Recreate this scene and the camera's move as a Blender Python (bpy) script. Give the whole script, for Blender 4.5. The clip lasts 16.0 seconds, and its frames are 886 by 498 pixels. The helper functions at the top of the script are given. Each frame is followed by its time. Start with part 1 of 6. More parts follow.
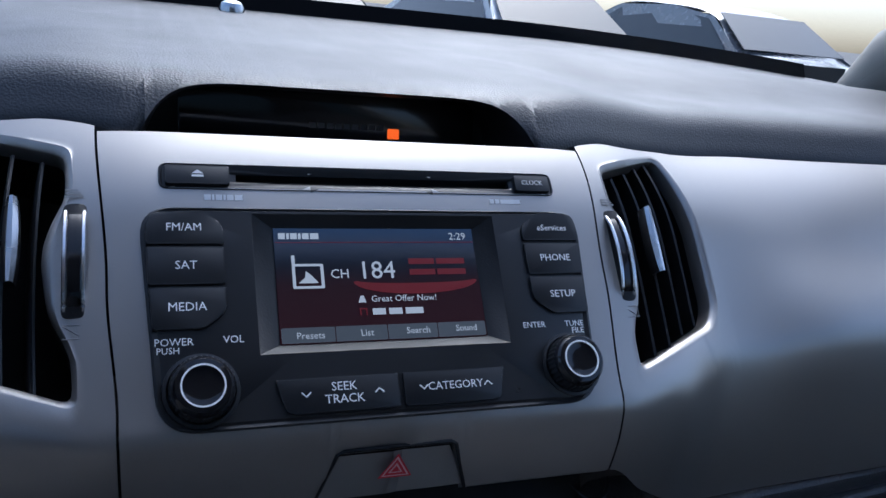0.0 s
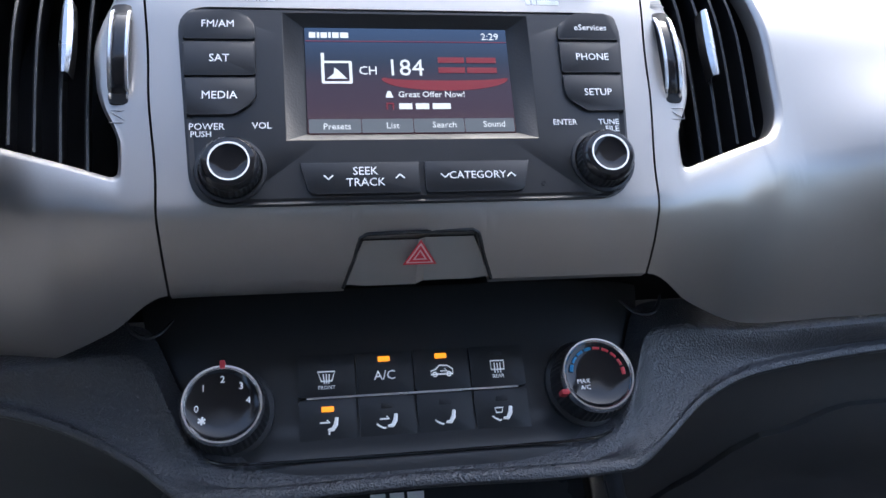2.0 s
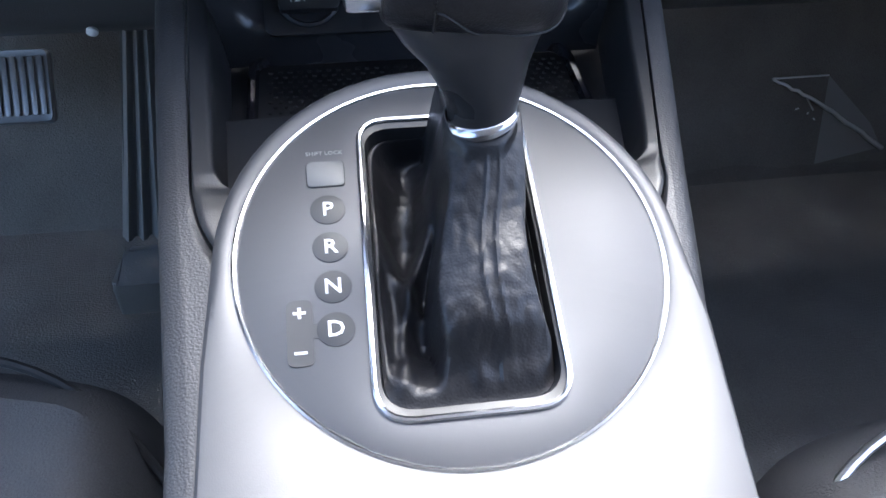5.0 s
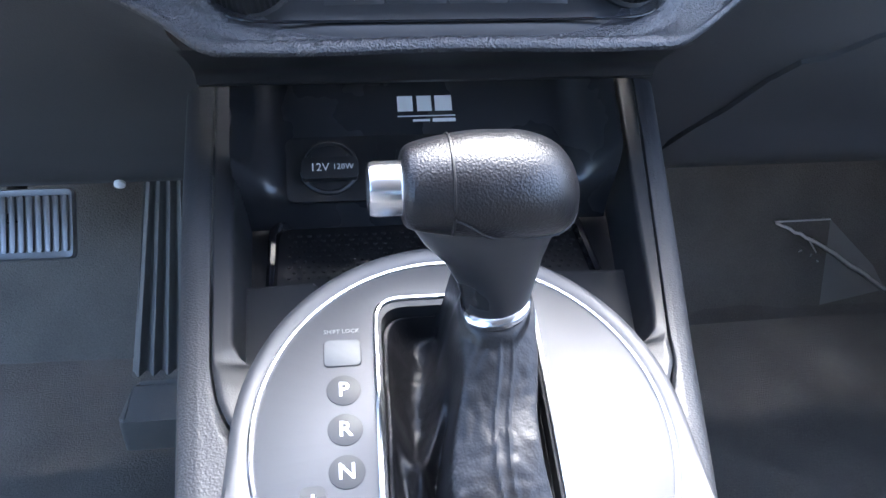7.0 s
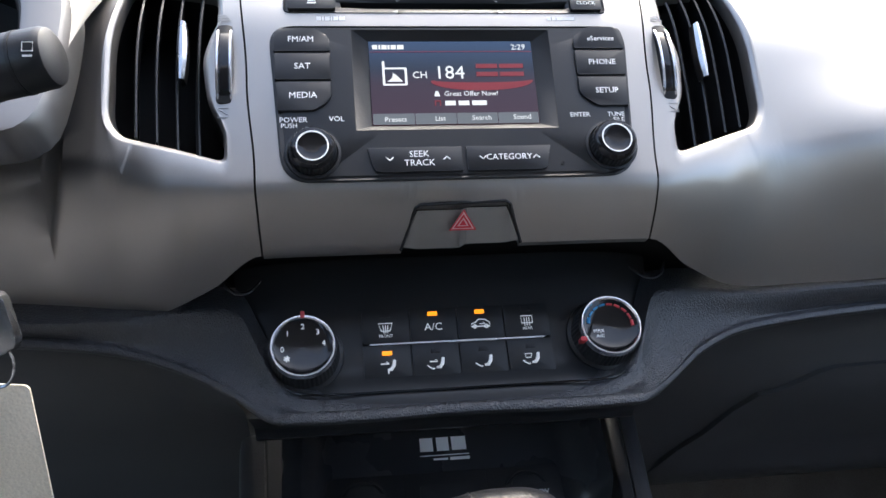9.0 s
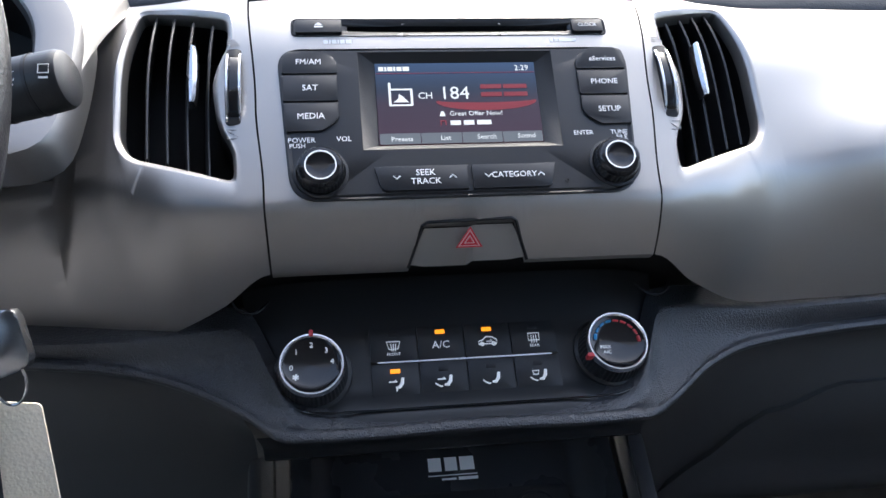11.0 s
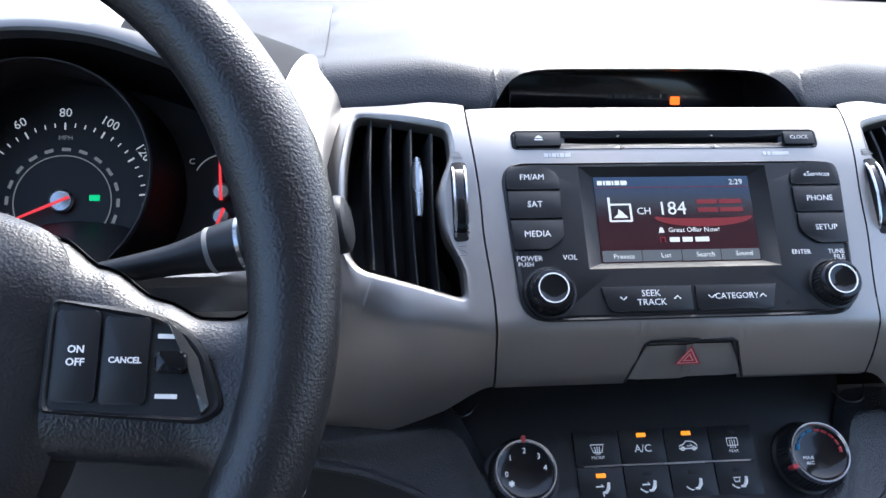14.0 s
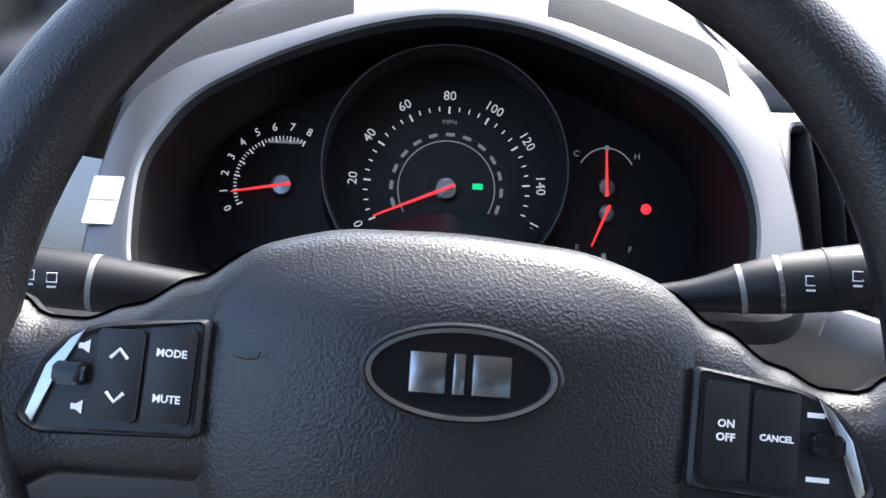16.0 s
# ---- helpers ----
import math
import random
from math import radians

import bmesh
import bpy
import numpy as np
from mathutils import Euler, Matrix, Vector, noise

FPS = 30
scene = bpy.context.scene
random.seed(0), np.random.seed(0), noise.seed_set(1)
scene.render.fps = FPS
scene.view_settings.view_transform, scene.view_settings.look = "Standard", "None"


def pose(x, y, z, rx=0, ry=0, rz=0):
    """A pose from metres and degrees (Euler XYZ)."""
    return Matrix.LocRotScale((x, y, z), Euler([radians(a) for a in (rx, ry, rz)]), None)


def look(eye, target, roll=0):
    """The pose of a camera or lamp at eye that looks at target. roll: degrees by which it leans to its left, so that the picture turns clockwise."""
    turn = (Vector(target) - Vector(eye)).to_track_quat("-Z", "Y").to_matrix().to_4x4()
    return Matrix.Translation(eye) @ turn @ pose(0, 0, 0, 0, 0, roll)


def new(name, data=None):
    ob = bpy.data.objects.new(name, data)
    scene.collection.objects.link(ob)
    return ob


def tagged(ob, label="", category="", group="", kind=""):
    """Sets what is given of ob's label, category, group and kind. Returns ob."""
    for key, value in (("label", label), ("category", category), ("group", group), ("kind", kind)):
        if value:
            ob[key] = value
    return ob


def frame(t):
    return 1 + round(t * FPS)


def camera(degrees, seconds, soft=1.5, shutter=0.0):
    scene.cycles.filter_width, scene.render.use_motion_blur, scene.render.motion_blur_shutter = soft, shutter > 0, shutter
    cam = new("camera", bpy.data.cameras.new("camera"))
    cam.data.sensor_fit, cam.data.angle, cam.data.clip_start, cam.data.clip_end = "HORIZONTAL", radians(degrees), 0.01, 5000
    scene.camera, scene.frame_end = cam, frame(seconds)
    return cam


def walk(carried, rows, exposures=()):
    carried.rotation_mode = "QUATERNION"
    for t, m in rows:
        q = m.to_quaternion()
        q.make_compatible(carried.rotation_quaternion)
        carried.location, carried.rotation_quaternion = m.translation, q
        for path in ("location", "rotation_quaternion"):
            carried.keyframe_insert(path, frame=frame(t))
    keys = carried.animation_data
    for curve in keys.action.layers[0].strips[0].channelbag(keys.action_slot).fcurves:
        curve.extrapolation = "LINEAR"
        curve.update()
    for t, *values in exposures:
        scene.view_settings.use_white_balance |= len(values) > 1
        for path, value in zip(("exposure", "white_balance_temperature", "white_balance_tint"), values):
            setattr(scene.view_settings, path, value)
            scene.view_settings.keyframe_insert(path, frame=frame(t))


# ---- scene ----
cam = camera(56.5, 16.0)
EXPOSE = [(0.0, 0.85, 5100, 9), (0.5, 2.15, 5150, 9), (1.5, 2.1, 5300, 9), (2.5, 2.9, 6200, 9), (3.5, 3.75, 6000, 9), (4.2, 3.3, 5900, 9), (5.2, 2.8, 5500, 9), (6.5, 2.9, 5150, 9), (7.5, 4.3, 6200, 9), (8.0, 3.9, 6300, 9), (8.5, 3.25, 6300, 9), (9.0, 2.35, 6300, 8), (13.0, 2.4, 5700, 8), (14.0, 2.2, 5650, 8), (16.0, 2.4, 5900, 8)]
PATH = [
    (0, (-0.107, -0.342, 1.107), (0.605, 1.464, 0.625), 5.1),
    (0.5, (-0.057, -0.361, 1.08), (0.385, 1.516, 0.551), 2.6),
    (1, (-0.048, -0.369, 1.083), (0.333, 1.512, 0.52), 2.3),
    (1.5, (-0.049, -0.374, 1.07), (0.304, 1.503, 0.474), 1.8),
    (2, (-0.051, -0.381, 1.056), (0.282, 1.471, 0.378), 1.6),
    (2.5, (-0.051, -0.381, 1.039), (0.255, 1.432, 0.253), 1.3),
    (3, (-0.051, -0.393, 1.01), (0.239, 1.391, 0.155), 0.7),
    (3.5, (-0.051, -0.404, 0.995), (0.225, 1.315, 0.012), 0.7),
    (4, (-0.048, -0.409, 0.966), (0.211, 1.168, -0.236), 1.6),
    (4.2, (-0.05, -0.414, 0.958), (0.204, 1.093, -0.333), 2.0),
    (5.25, (-0.05, -0.418, 0.953), (0.187, 0.955, -0.481), 2.4),
    (6.3, (-0.051, -0.418, 0.957), (0.17, 0.985, -0.45), 2.6),
    (6.5, (-0.052, -0.414, 0.963), (0.178, 1.03, -0.402), 2.9),
    (7, (-0.053, -0.405, 0.981), (0.191, 1.15, -0.252), 2.9),
    (7.5, (-0.054, -0.402, 1.01), (0.185, 1.274, -0.056), 2.3),
    (8, (-0.06, -0.415, 1.036), (0.182, 1.373, 0.172), 2.3),
    (8.5, (-0.068, -0.444, 1.059), (0.186, 1.406, 0.341), 1.6),
    (9, (-0.072, -0.471, 1.056), (0.194, 1.411, 0.433), 0.5),
    (9.5, (-0.073, -0.477, 1.053), (0.184, 1.419, 0.472), -0.3),
    (12, (-0.077, -0.478, 1.05), (0.196, 1.426, 0.502), 0.6),
    (12.5, (-0.078, -0.479, 1.053), (0.204, 1.424, 0.504), 1.1),
    (13, (-0.088, -0.476, 1.064), (0.192, 1.423, 0.502), 0.9),
    (13.5, (-0.14, -0.466, 1.101), (0.098, 1.435, 0.529), 0.6),
    (14, (-0.182, -0.453, 1.127), (0.003, 1.446, 0.526), 0.6),
    (14.5, (-0.235, -0.443, 1.148), (-0.116, 1.455, 0.53), 0.3),
    (15, (-0.284, -0.434, 1.16), (-0.226, 1.461, 0.521), -0.3),
    (15.5, (-0.334, -0.425, 1.165), (-0.309, 1.448, 0.464), 1.0),
    (16, (-0.385, -0.408, 1.163), (-0.401, 1.436, 0.387), 2.2),
]
walk(cam, [(t, look(eye, target, roll)) for t, eye, target, roll in PATH], EXPOSE)

# ---------------------------------------------------------------- world and light
world = bpy.data.worlds.new("sky")
scene.world = world
world.use_nodes = True
wn = world.node_tree.nodes
sky = wn.new("ShaderNodeTexSky")
sky.sky_type = "NISHITA"
sky.sun_disc = False
sky.sun_elevation = radians(52)
sky.sun_rotation = radians(28)
sky.air_density, sky.dust_density, sky.ozone_density = 1.0, 6.0, 0.6
world.node_tree.links.new(sky.outputs[0], wn["Background"].inputs[0])
wn["Background"].inputs[1].default_value = 0.15
sun_data = bpy.data.lights.new("sun", "SUN")
sun_data.energy, sun_data.angle, sun_data.color = 0.55, radians(14), (1.0, 0.97, 0.93)
sun = new("sun", sun_data)
sun.matrix_world = look((1.3, 2.5, 3.6), (0, 0, 0))

# ---------------------------------------------------------------- materials


def material(name, color, rough=0.5, metal=0.0, grain=0.0, grain_scale=900.0, vary=0.12, coat=0.0, emit=None, power=1.0, stretch=None, kind="voronoi", spec=0.5):
    m = bpy.data.materials.new(name)
    m.use_nodes = True
    nt = m.node_tree
    b = nt.nodes["Principled BSDF"]
    b.inputs["Roughness"].default_value = rough
    b.inputs["Metallic"].default_value = metal
    b.inputs["Coat Weight"].default_value = coat
    b.inputs["Specular IOR Level"].default_value = spec
    b.inputs["Coat Roughness"].default_value = 0.12
    if emit:
        b.inputs["Base Color"].default_value = (0.01, 0.01, 0.01, 1)
        b.inputs["Emission Color"].default_value = (*emit, 1)
        b.inputs["Emission Strength"].default_value = power
        return m
    tc = nt.nodes.new("ShaderNodeTexCoord")
    src = tc.outputs["Object"]
    if stretch:
        mp = nt.nodes.new("ShaderNodeMapping")
        mp.inputs["Scale"].default_value = stretch
        nt.links.new(src, mp.inputs[0])
        src = mp.outputs[0]
    # two scales of variation: broad staining and fine speckle
    big = nt.nodes.new("ShaderNodeTexNoise")
    big.inputs["Scale"].default_value = 14.0
    big.inputs["Detail"].default_value = 4.0
    nt.links.new(src, big.inputs["Vector"])
    fine = nt.nodes.new("ShaderNodeTexNoise")
    fine.inputs["Scale"].default_value = grain_scale * 1.7
    nt.links.new(src, fine.inputs["Vector"])
    add = nt.nodes.new("ShaderNodeMath")
    add.operation = "ADD"
    nt.links.new(big.outputs[0], add.inputs[0])
    nt.links.new(fine.outputs[0], add.inputs[1])
    rng = nt.nodes.new("ShaderNodeMapRange")
    rng.inputs["From Min"].default_value, rng.inputs["From Max"].default_value = 0.6, 1.4
    rng.inputs["To Min"].default_value, rng.inputs["To Max"].default_value = 1 - vary, 1 + vary
    nt.links.new(add.outputs[0], rng.inputs[0])
    mul = nt.nodes.new("ShaderNodeVectorMath")
    mul.operation = "SCALE"
    mul.inputs[0].default_value = color
    nt.links.new(rng.outputs[0], mul.inputs["Scale"])
    nt.links.new(mul.outputs[0], b.inputs["Base Color"])
    rr = nt.nodes.new("ShaderNodeMapRange")
    rr.inputs["From Min"].default_value, rr.inputs["From Max"].default_value = 0.3, 0.7
    rr.inputs["To Min"].default_value, rr.inputs["To Max"].default_value = max(0.02, rough - 0.06), min(1, rough + 0.06)
    nt.links.new(big.outputs[0], rr.inputs[0])
    nt.links.new(rr.outputs[0], b.inputs["Roughness"])
    if grain:
        if kind == "voronoi":
            tex = nt.nodes.new("ShaderNodeTexVoronoi")
            tex.feature = "SMOOTH_F1"
            warp = nt.nodes.new("ShaderNodeTexNoise")
            warp.inputs["Scale"].default_value = grain_scale * 0.6
            nt.links.new(src, warp.inputs["Vector"])
            mixv = nt.nodes.new("ShaderNodeVectorMath")
            mixv.operation = "MULTIPLY_ADD"
            mixv.inputs[1].default_value = (0.9 / grain_scale,) * 3
            nt.links.new(warp.outputs[1], mixv.inputs[0])
            nt.links.new(src, mixv.inputs[2])
            nt.links.new(mixv.outputs[0], tex.inputs["Vector"])
        else:
            tex = nt.nodes.new("ShaderNodeTexNoise")
            tex.inputs["Detail"].default_value = 6.0
            nt.links.new(src, tex.inputs["Vector"])
        tex.inputs["Scale"].default_value = grain_scale
        bump = nt.nodes.new("ShaderNodeBump")
        bump.inputs["Strength"].default_value = grain
        bump.inputs["Distance"].default_value = 0.7 / grain_scale
        nt.links.new(tex.outputs[0], bump.inputs["Height"])
        nt.links.new(bump.outputs[0], b.inputs["Normal"])
    return m


SILVER = material("silver_plastic", (0.38, 0.368, 0.352), 0.42, 0.88, 0.05, 2200, 0.04)
SILVER_LIGHT = material("light_silver_plastic", (0.120, 0.120, 0.124), 0.56, 0.75, 0.05, 2200, 0.03)
BEZEL = material("bezel_silver", (0.17, 0.17, 0.172), 0.34, 0.85, 0.05, 2200, 0.04)
PAD = material("grained_black_pad", (0.040, 0.042, 0.048), 0.35, 0, 1.0, 1050, 0.12, spec=0.7)
RAIL = material("matt_console_plastic", (0.034, 0.035, 0.038), 0.46, 0, 0.35, 1100, 0.12)
LOWER = material("grey_black_dash_plastic", (0.062, 0.063, 0.065), 0.48, 0, 0.2, 1200, 0.15)
DOORTRIM = material("beige_door_trim", (0.36, 0.33, 0.28), 0.6, 0, 0.3, 700, 0.1)
MARK = material("dark_grey_mark", (0.035, 0.036, 0.038), 0.5, 0.0, 0, 900, 0.04)
DASH = material("dash_top_pad", (0.036, 0.039, 0.045), 0.49, 0, 0.35, 900, 0.1, spec=0.42)
BLACK = material("matt_black_plastic", (0.018, 0.019, 0.021), 0.40, 0, 0.12, 1600, 0.15)
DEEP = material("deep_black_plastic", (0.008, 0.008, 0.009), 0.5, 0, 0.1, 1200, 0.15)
FACE = material("stereo_face_plastic", (0.014, 0.015, 0.017), 0.36, 0, 0.1, 2600, 0.1)
KEYCAP = material("button_plastic", (0.015, 0.016, 0.018), 0.40, 0, 0.08, 2600, 0.1)
SMOOTH = material("smooth_black_plastic", (0.026, 0.027, 0.030), 0.27, 0, 0.05, 1600, 0.15)
PEDAL = material("grey_pedal_rubber", (0.17, 0.17, 0.165), 0.5, 0, 0.2, 700, 0.2)
GLOSS = material("gloss_black_plastic", (0.01, 0.01, 0.012), 0.12, 0, 0, 900, 0.1)
CHROME = material("chrome", (0.85, 0.85, 0.87), 0.2, 1.0, 0, 900, 0.02)
SATIN = material("satin_chrome", (0.55, 0.56, 0.58), 0.25, 1.0, 0, 900, 0.03)
LEATHER = material("black_leather", (0.013, 0.013, 0.015), 0.40, 0, 0.16, 1000, 0.15)
GRIP = material("grained_grip_leather", (0.011, 0.011, 0.013), 0.30, 0, 0.38, 1400, 0.1)
WHEEL = material("wheel_skin", (0.012, 0.012, 0.014), 0.36, 0, 0.33, 900, 0.1, spec=0.75)
CARPET = material("carpet", (0.135, 0.128, 0.117), 0.95, 0, 0.9, 500, 0.35, kind="noise")
FABRIC = material("seat_fabric", (0.085, 0.085, 0.088), 0.85, 0, 0.8, 600, 0.25, kind="noise")
METAL = material("worn_pedal_metal", (0.25, 0.25, 0.25), 0.35, 0.8, 0.1, 700, 0.15)
HOODPAD = material("matt_hood_pad", (0.026, 0.028, 0.032), 0.8, 0, 0.3, 900, 0.1, spec=0.15)
GASKET = material("black_glass_edge", (0.006, 0.006, 0.007), 0.9, 0, 0, 900, 0.1, spec=0.1)
RUBBER = material("rubber", (0.02, 0.02, 0.02), 0.6, 0, 0.2, 700, 0.15)
WHITE = material("white_print", (0.8, 0.8, 0.8), 0.5, 0, 0, 900, 0.02)
GREY = material("grey_print", (0.3, 0.3, 0.3), 0.5, 0, 0, 900, 0.02)
RED = material("red_print", (0.6, 0.05, 0.06), 0.4, 0, 0, 900, 0.03)
BLUE = material("blue_print", (0.03, 0.25, 0.5), 0.4, 0, 0, 900, 0.03)
CREAM = material("cream_tag", (0.78, 0.70, 0.56), 0.55, 0, 0.2, 600, 0.15)
BEIGE = material("beige_trim", (0.30, 0.28, 0.24), 0.6, 0, 0.3, 700, 0.08)
HEADLINER = material("headliner", (0.52, 0.50, 0.47), 0.9, 0, 0.5, 800, 0.05, kind="noise")
ASPHALT = material("worn_grey_asphalt", (0.10, 0.098, 0.094), 0.85, 0, 0.8, 60, 0.3, kind="noise")
AMBER = material("amber_lamp", (0, 0, 0), 0.4, emit=(1.0, 0.30, 0.01), power=0.32)
ORANGE = material("orange_lamp", (0, 0, 0), 0.4, emit=(1.0, 0.12, 0.005), power=0.55)
REDLAMP = material("red_lamp", (0, 0, 0), 0.4, emit=(1.0, 0.02, 0.03), power=0.5)
GREENLAMP = material("green_lamp", (0, 0, 0), 0.4, emit=(0.03, 0.6, 0.2), power=0.25)
NEEDLE = material("needle_red", (0, 0, 0), 0.4, emit=(1.0, 0.05, 0.06), power=0.22)
DIALINK = material("lit_dial_print", (0, 0, 0), 0.5, emit=(0.8, 0.82, 0.85), power=0.12)
DIALDIM = material("dim_dial_print", (0, 0, 0), 0.5, emit=(0.6, 0.62, 0.65), power=0.05)
S_WHITE = material("screen_white", (0, 0, 0), 0.3, emit=(0.9, 0.92, 0.95), power=0.22)
S_RED = material("screen_red", (0, 0, 0), 0.3, emit=(0.8, 0.03, 0.05), power=0.06)
S_GREY = material("screen_grey", (0, 0, 0), 0.3, emit=(0.2, 0.22, 0.25), power=0.14)
PAINT_W = material("white_car_paint", (0.75, 0.75, 0.76), 0.25, 0, 0, 300, 0.03, coat=0.6)
PAINT_G = material("grey_car_paint", (0.22, 0.23, 0.25), 0.25, 0.4, 0, 300, 0.03, coat=0.6)
PAINT_B = material("blue_car_paint", (0.05, 0.07, 0.2), 0.25, 0.3, 0, 300, 0.03, coat=0.6)
CARGLASS = material("dark_car_glass", (0.02, 0.03, 0.035), 0.05, 0, 0, 300, 0.02)


def screen_material():
    """The lit radio display: dark blue-grey above, deep red glow below."""
    m = bpy.data.materials.new("lit_display")
    m.use_nodes = True
    nt = m.node_tree
    b = nt.nodes["Principled BSDF"]
    b.inputs["Base Color"].default_value = (0.01, 0.01, 0.012, 1)
    b.inputs["Roughness"].default_value = 0.10
    tc = nt.nodes.new("ShaderNodeTexCoord")
    sep = nt.nodes.new("ShaderNodeSeparateXYZ")
    nt.links.new(tc.outputs["Generated"], sep.inputs[0])
    ramp = nt.nodes.new("ShaderNodeValToRGB")
    cr = ramp.color_ramp
    cr.elements[0].position, cr.elements[0].color = 0.1, (0.009, 0.002, 0.003, 1)
    cr.elements[1].position, cr.elements[1].color = 1.0, (0.006, 0.014, 0.032, 1)
    mid = cr.elements.new(0.45)
    mid.color = (0.007, 0.002, 0.003, 1)
    hi = cr.elements.new(0.62)
    hi.color = (0.002, 0.003, 0.006, 1)
    nt.links.new(sep.outputs[1], ramp.inputs[0])
    nt.links.new(ramp.outputs[0], b.inputs["Emission Color"])
    b.inputs["Emission Strength"].default_value = 1.0
    return m


DISPLAY = screen_material()


def backlit_material():
    """White key print with a faint glow added so that it shows white."""
    m = material("glowing_print", (0.8, 0.8, 0.8), 0.5, 0, 0, 900, 0.02)
    b = m.node_tree.nodes["Principled BSDF"]
    b.inputs["Emission Color"].default_value = (0.9, 0.93, 1.0, 1)
    b.inputs["Emission Strength"].default_value = 0.05
    return m


GLOWPRINT = backlit_material()


def clear_material(name, rough=0.03, tint=(1, 1, 1), weight=0.12):
    """Thin clear film or pane: mostly see-through, with a mirror sheen."""
    m = bpy.data.materials.new(name)
    m.use_nodes = True
    nt = m.node_tree
    out = nt.nodes["Material Output"]
    tr = nt.nodes.new("ShaderNodeBsdfTransparent")
    tr.inputs[0].default_value = (*tint, 1)
    gl = nt.nodes.new("ShaderNodeBsdfGlossy")
    gl.inputs["Roughness"].default_value = rough
    mix = nt.nodes.new("ShaderNodeMixShader")
    mix.inputs[0].default_value = weight
    nt.links.new(tr.outputs[0], mix.inputs[1])
    nt.links.new(gl.outputs[0], mix.inputs[2])
    nt.links.new(mix.outputs[0], out.inputs[0])
    return m


PRIVACY = clear_material("privacy_glass", 0.05, (0.38, 0.40, 0.40), 0.05)
PANE = clear_material("window_glass", 0.02, (0.93, 0.95, 0.95), 0.04)
FILM = clear_material("clear_plastic_film", 0.35, (0.9, 0.9, 0.9), 0.02)

# ---------------------------------------------------------------- building helpers


def thing(name, label, category, group="", kind="", at=(0, 0, 0)):
    ob = new(name)
    ob.location = at
    ob.empty_display_size = 0.02
    return tagged(ob, label, category, group, kind)


def part(name, bm, mat, parent=None, label="", smooth=True, angle=35):
    """Link a bmesh, built in world places, as one mesh under a thing or a part."""
    me = bpy.data.meshes.new(name)
    bmesh.ops.recalc_face_normals(bm, faces=bm.faces)
    bm.to_mesh(me)
    bm.free()
    me.materials.append(mat)
    if smooth:
        me.shade_smooth()
        me.set_sharp_from_angle(angle=radians(angle))
    ob = new(name, me)
    if parent:
        ob.parent = parent
        at = Vector((0, 0, 0))
        p = parent
        while p:
            at += p.location
            p = p.parent
        ob.location = -at
        # keep every part's origin at the world's, shifted back by its parents
    return tagged(ob, label)


def solo(name, bm, mat, label, category, group="", kind="", smooth=True):
    return tagged(part(name, bm, mat, None, "", smooth), label, category, group, kind)


def plane_frame(origin, tilt):
    """Axes for a face leaning back by tilt degrees: u right, v up the face, n out towards the seats."""
    s, c = math.sin(radians(tilt)), math.cos(radians(tilt))
    return Matrix(((1, 0, 0, origin[0]), (0, s, -c, origin[1]), (0, c, s, origin[2]), (0, 0, 0, 1)))


RAD = plane_frame((0, 0, 1.0), 36)
CLI = plane_frame((0, -0.020, 0.847), 44)
CLU = plane_frame((-0.389, 0.119, 0.985), 26)
WHL = plane_frame((-0.383, -0.1543, 1.0132), 28.4) @ Matrix.Rotation(radians(-3), 4, "Z")
PLT = Matrix(((1, 0, 0, -0.0085), (0, 0.98058, -0.19612, -0.2), (0, 0.19612, 0.98058, 0.7246), (0, 0, 0, 1)))


def move(bm, m):
    bmesh.ops.transform(bm, matrix=m, verts=bm.verts)
    return bm


def prism(outline, z0, z1, bevel=0.0, frame_m=None, seg=2):
    """An extruded outline with its front edge rounded."""
    bm = bmesh.new()
    low = [bm.verts.new((x, y, z0)) for x, y in outline]
    top = [bm.verts.new((x, y, z1)) for x, y in outline]
    n = len(outline)
    bm.faces.new(low[::-1])
    cap = bm.faces.new(top)
    for i in range(n):
        bm.faces.new((low[i], low[(i + 1) % n], top[(i + 1) % n], top[i]))
    if bevel:
        bmesh.ops.bevel(bm, geom=list(cap.edges), offset=bevel, segments=seg, affect="EDGES", profile=0.6)
    return move(bm, frame_m) if frame_m else bm


def rounded(pts, r=0.003, k=5):
    """An outline with its corners rounded off; r may be one radius or one for each corner."""
    out, n = [], len(pts)
    for i, p in enumerate(pts):
        a, b, c = Vector(pts[i - 1]), Vector(p), Vector(pts[(i + 1) % n])
        rad = r[i] if isinstance(r, (list, tuple)) else r
        da, dc = (a - b), (c - b)
        d = min(rad, da.length * 0.45, dc.length * 0.45)
        p0, p1 = b + da.normalized() * d, b + dc.normalized() * d
        for j in range(k + 1):
            t = j / k
            out.append(tuple((1 - t) ** 2 * p0 + 2 * t * (1 - t) * b + t * t * p1))
    return out


def rect(u0, v0, u1, v1, r=0.002, k=4):
    return rounded([(u0, v0), (u1, v0), (u1, v1), (u0, v1)], r, k)


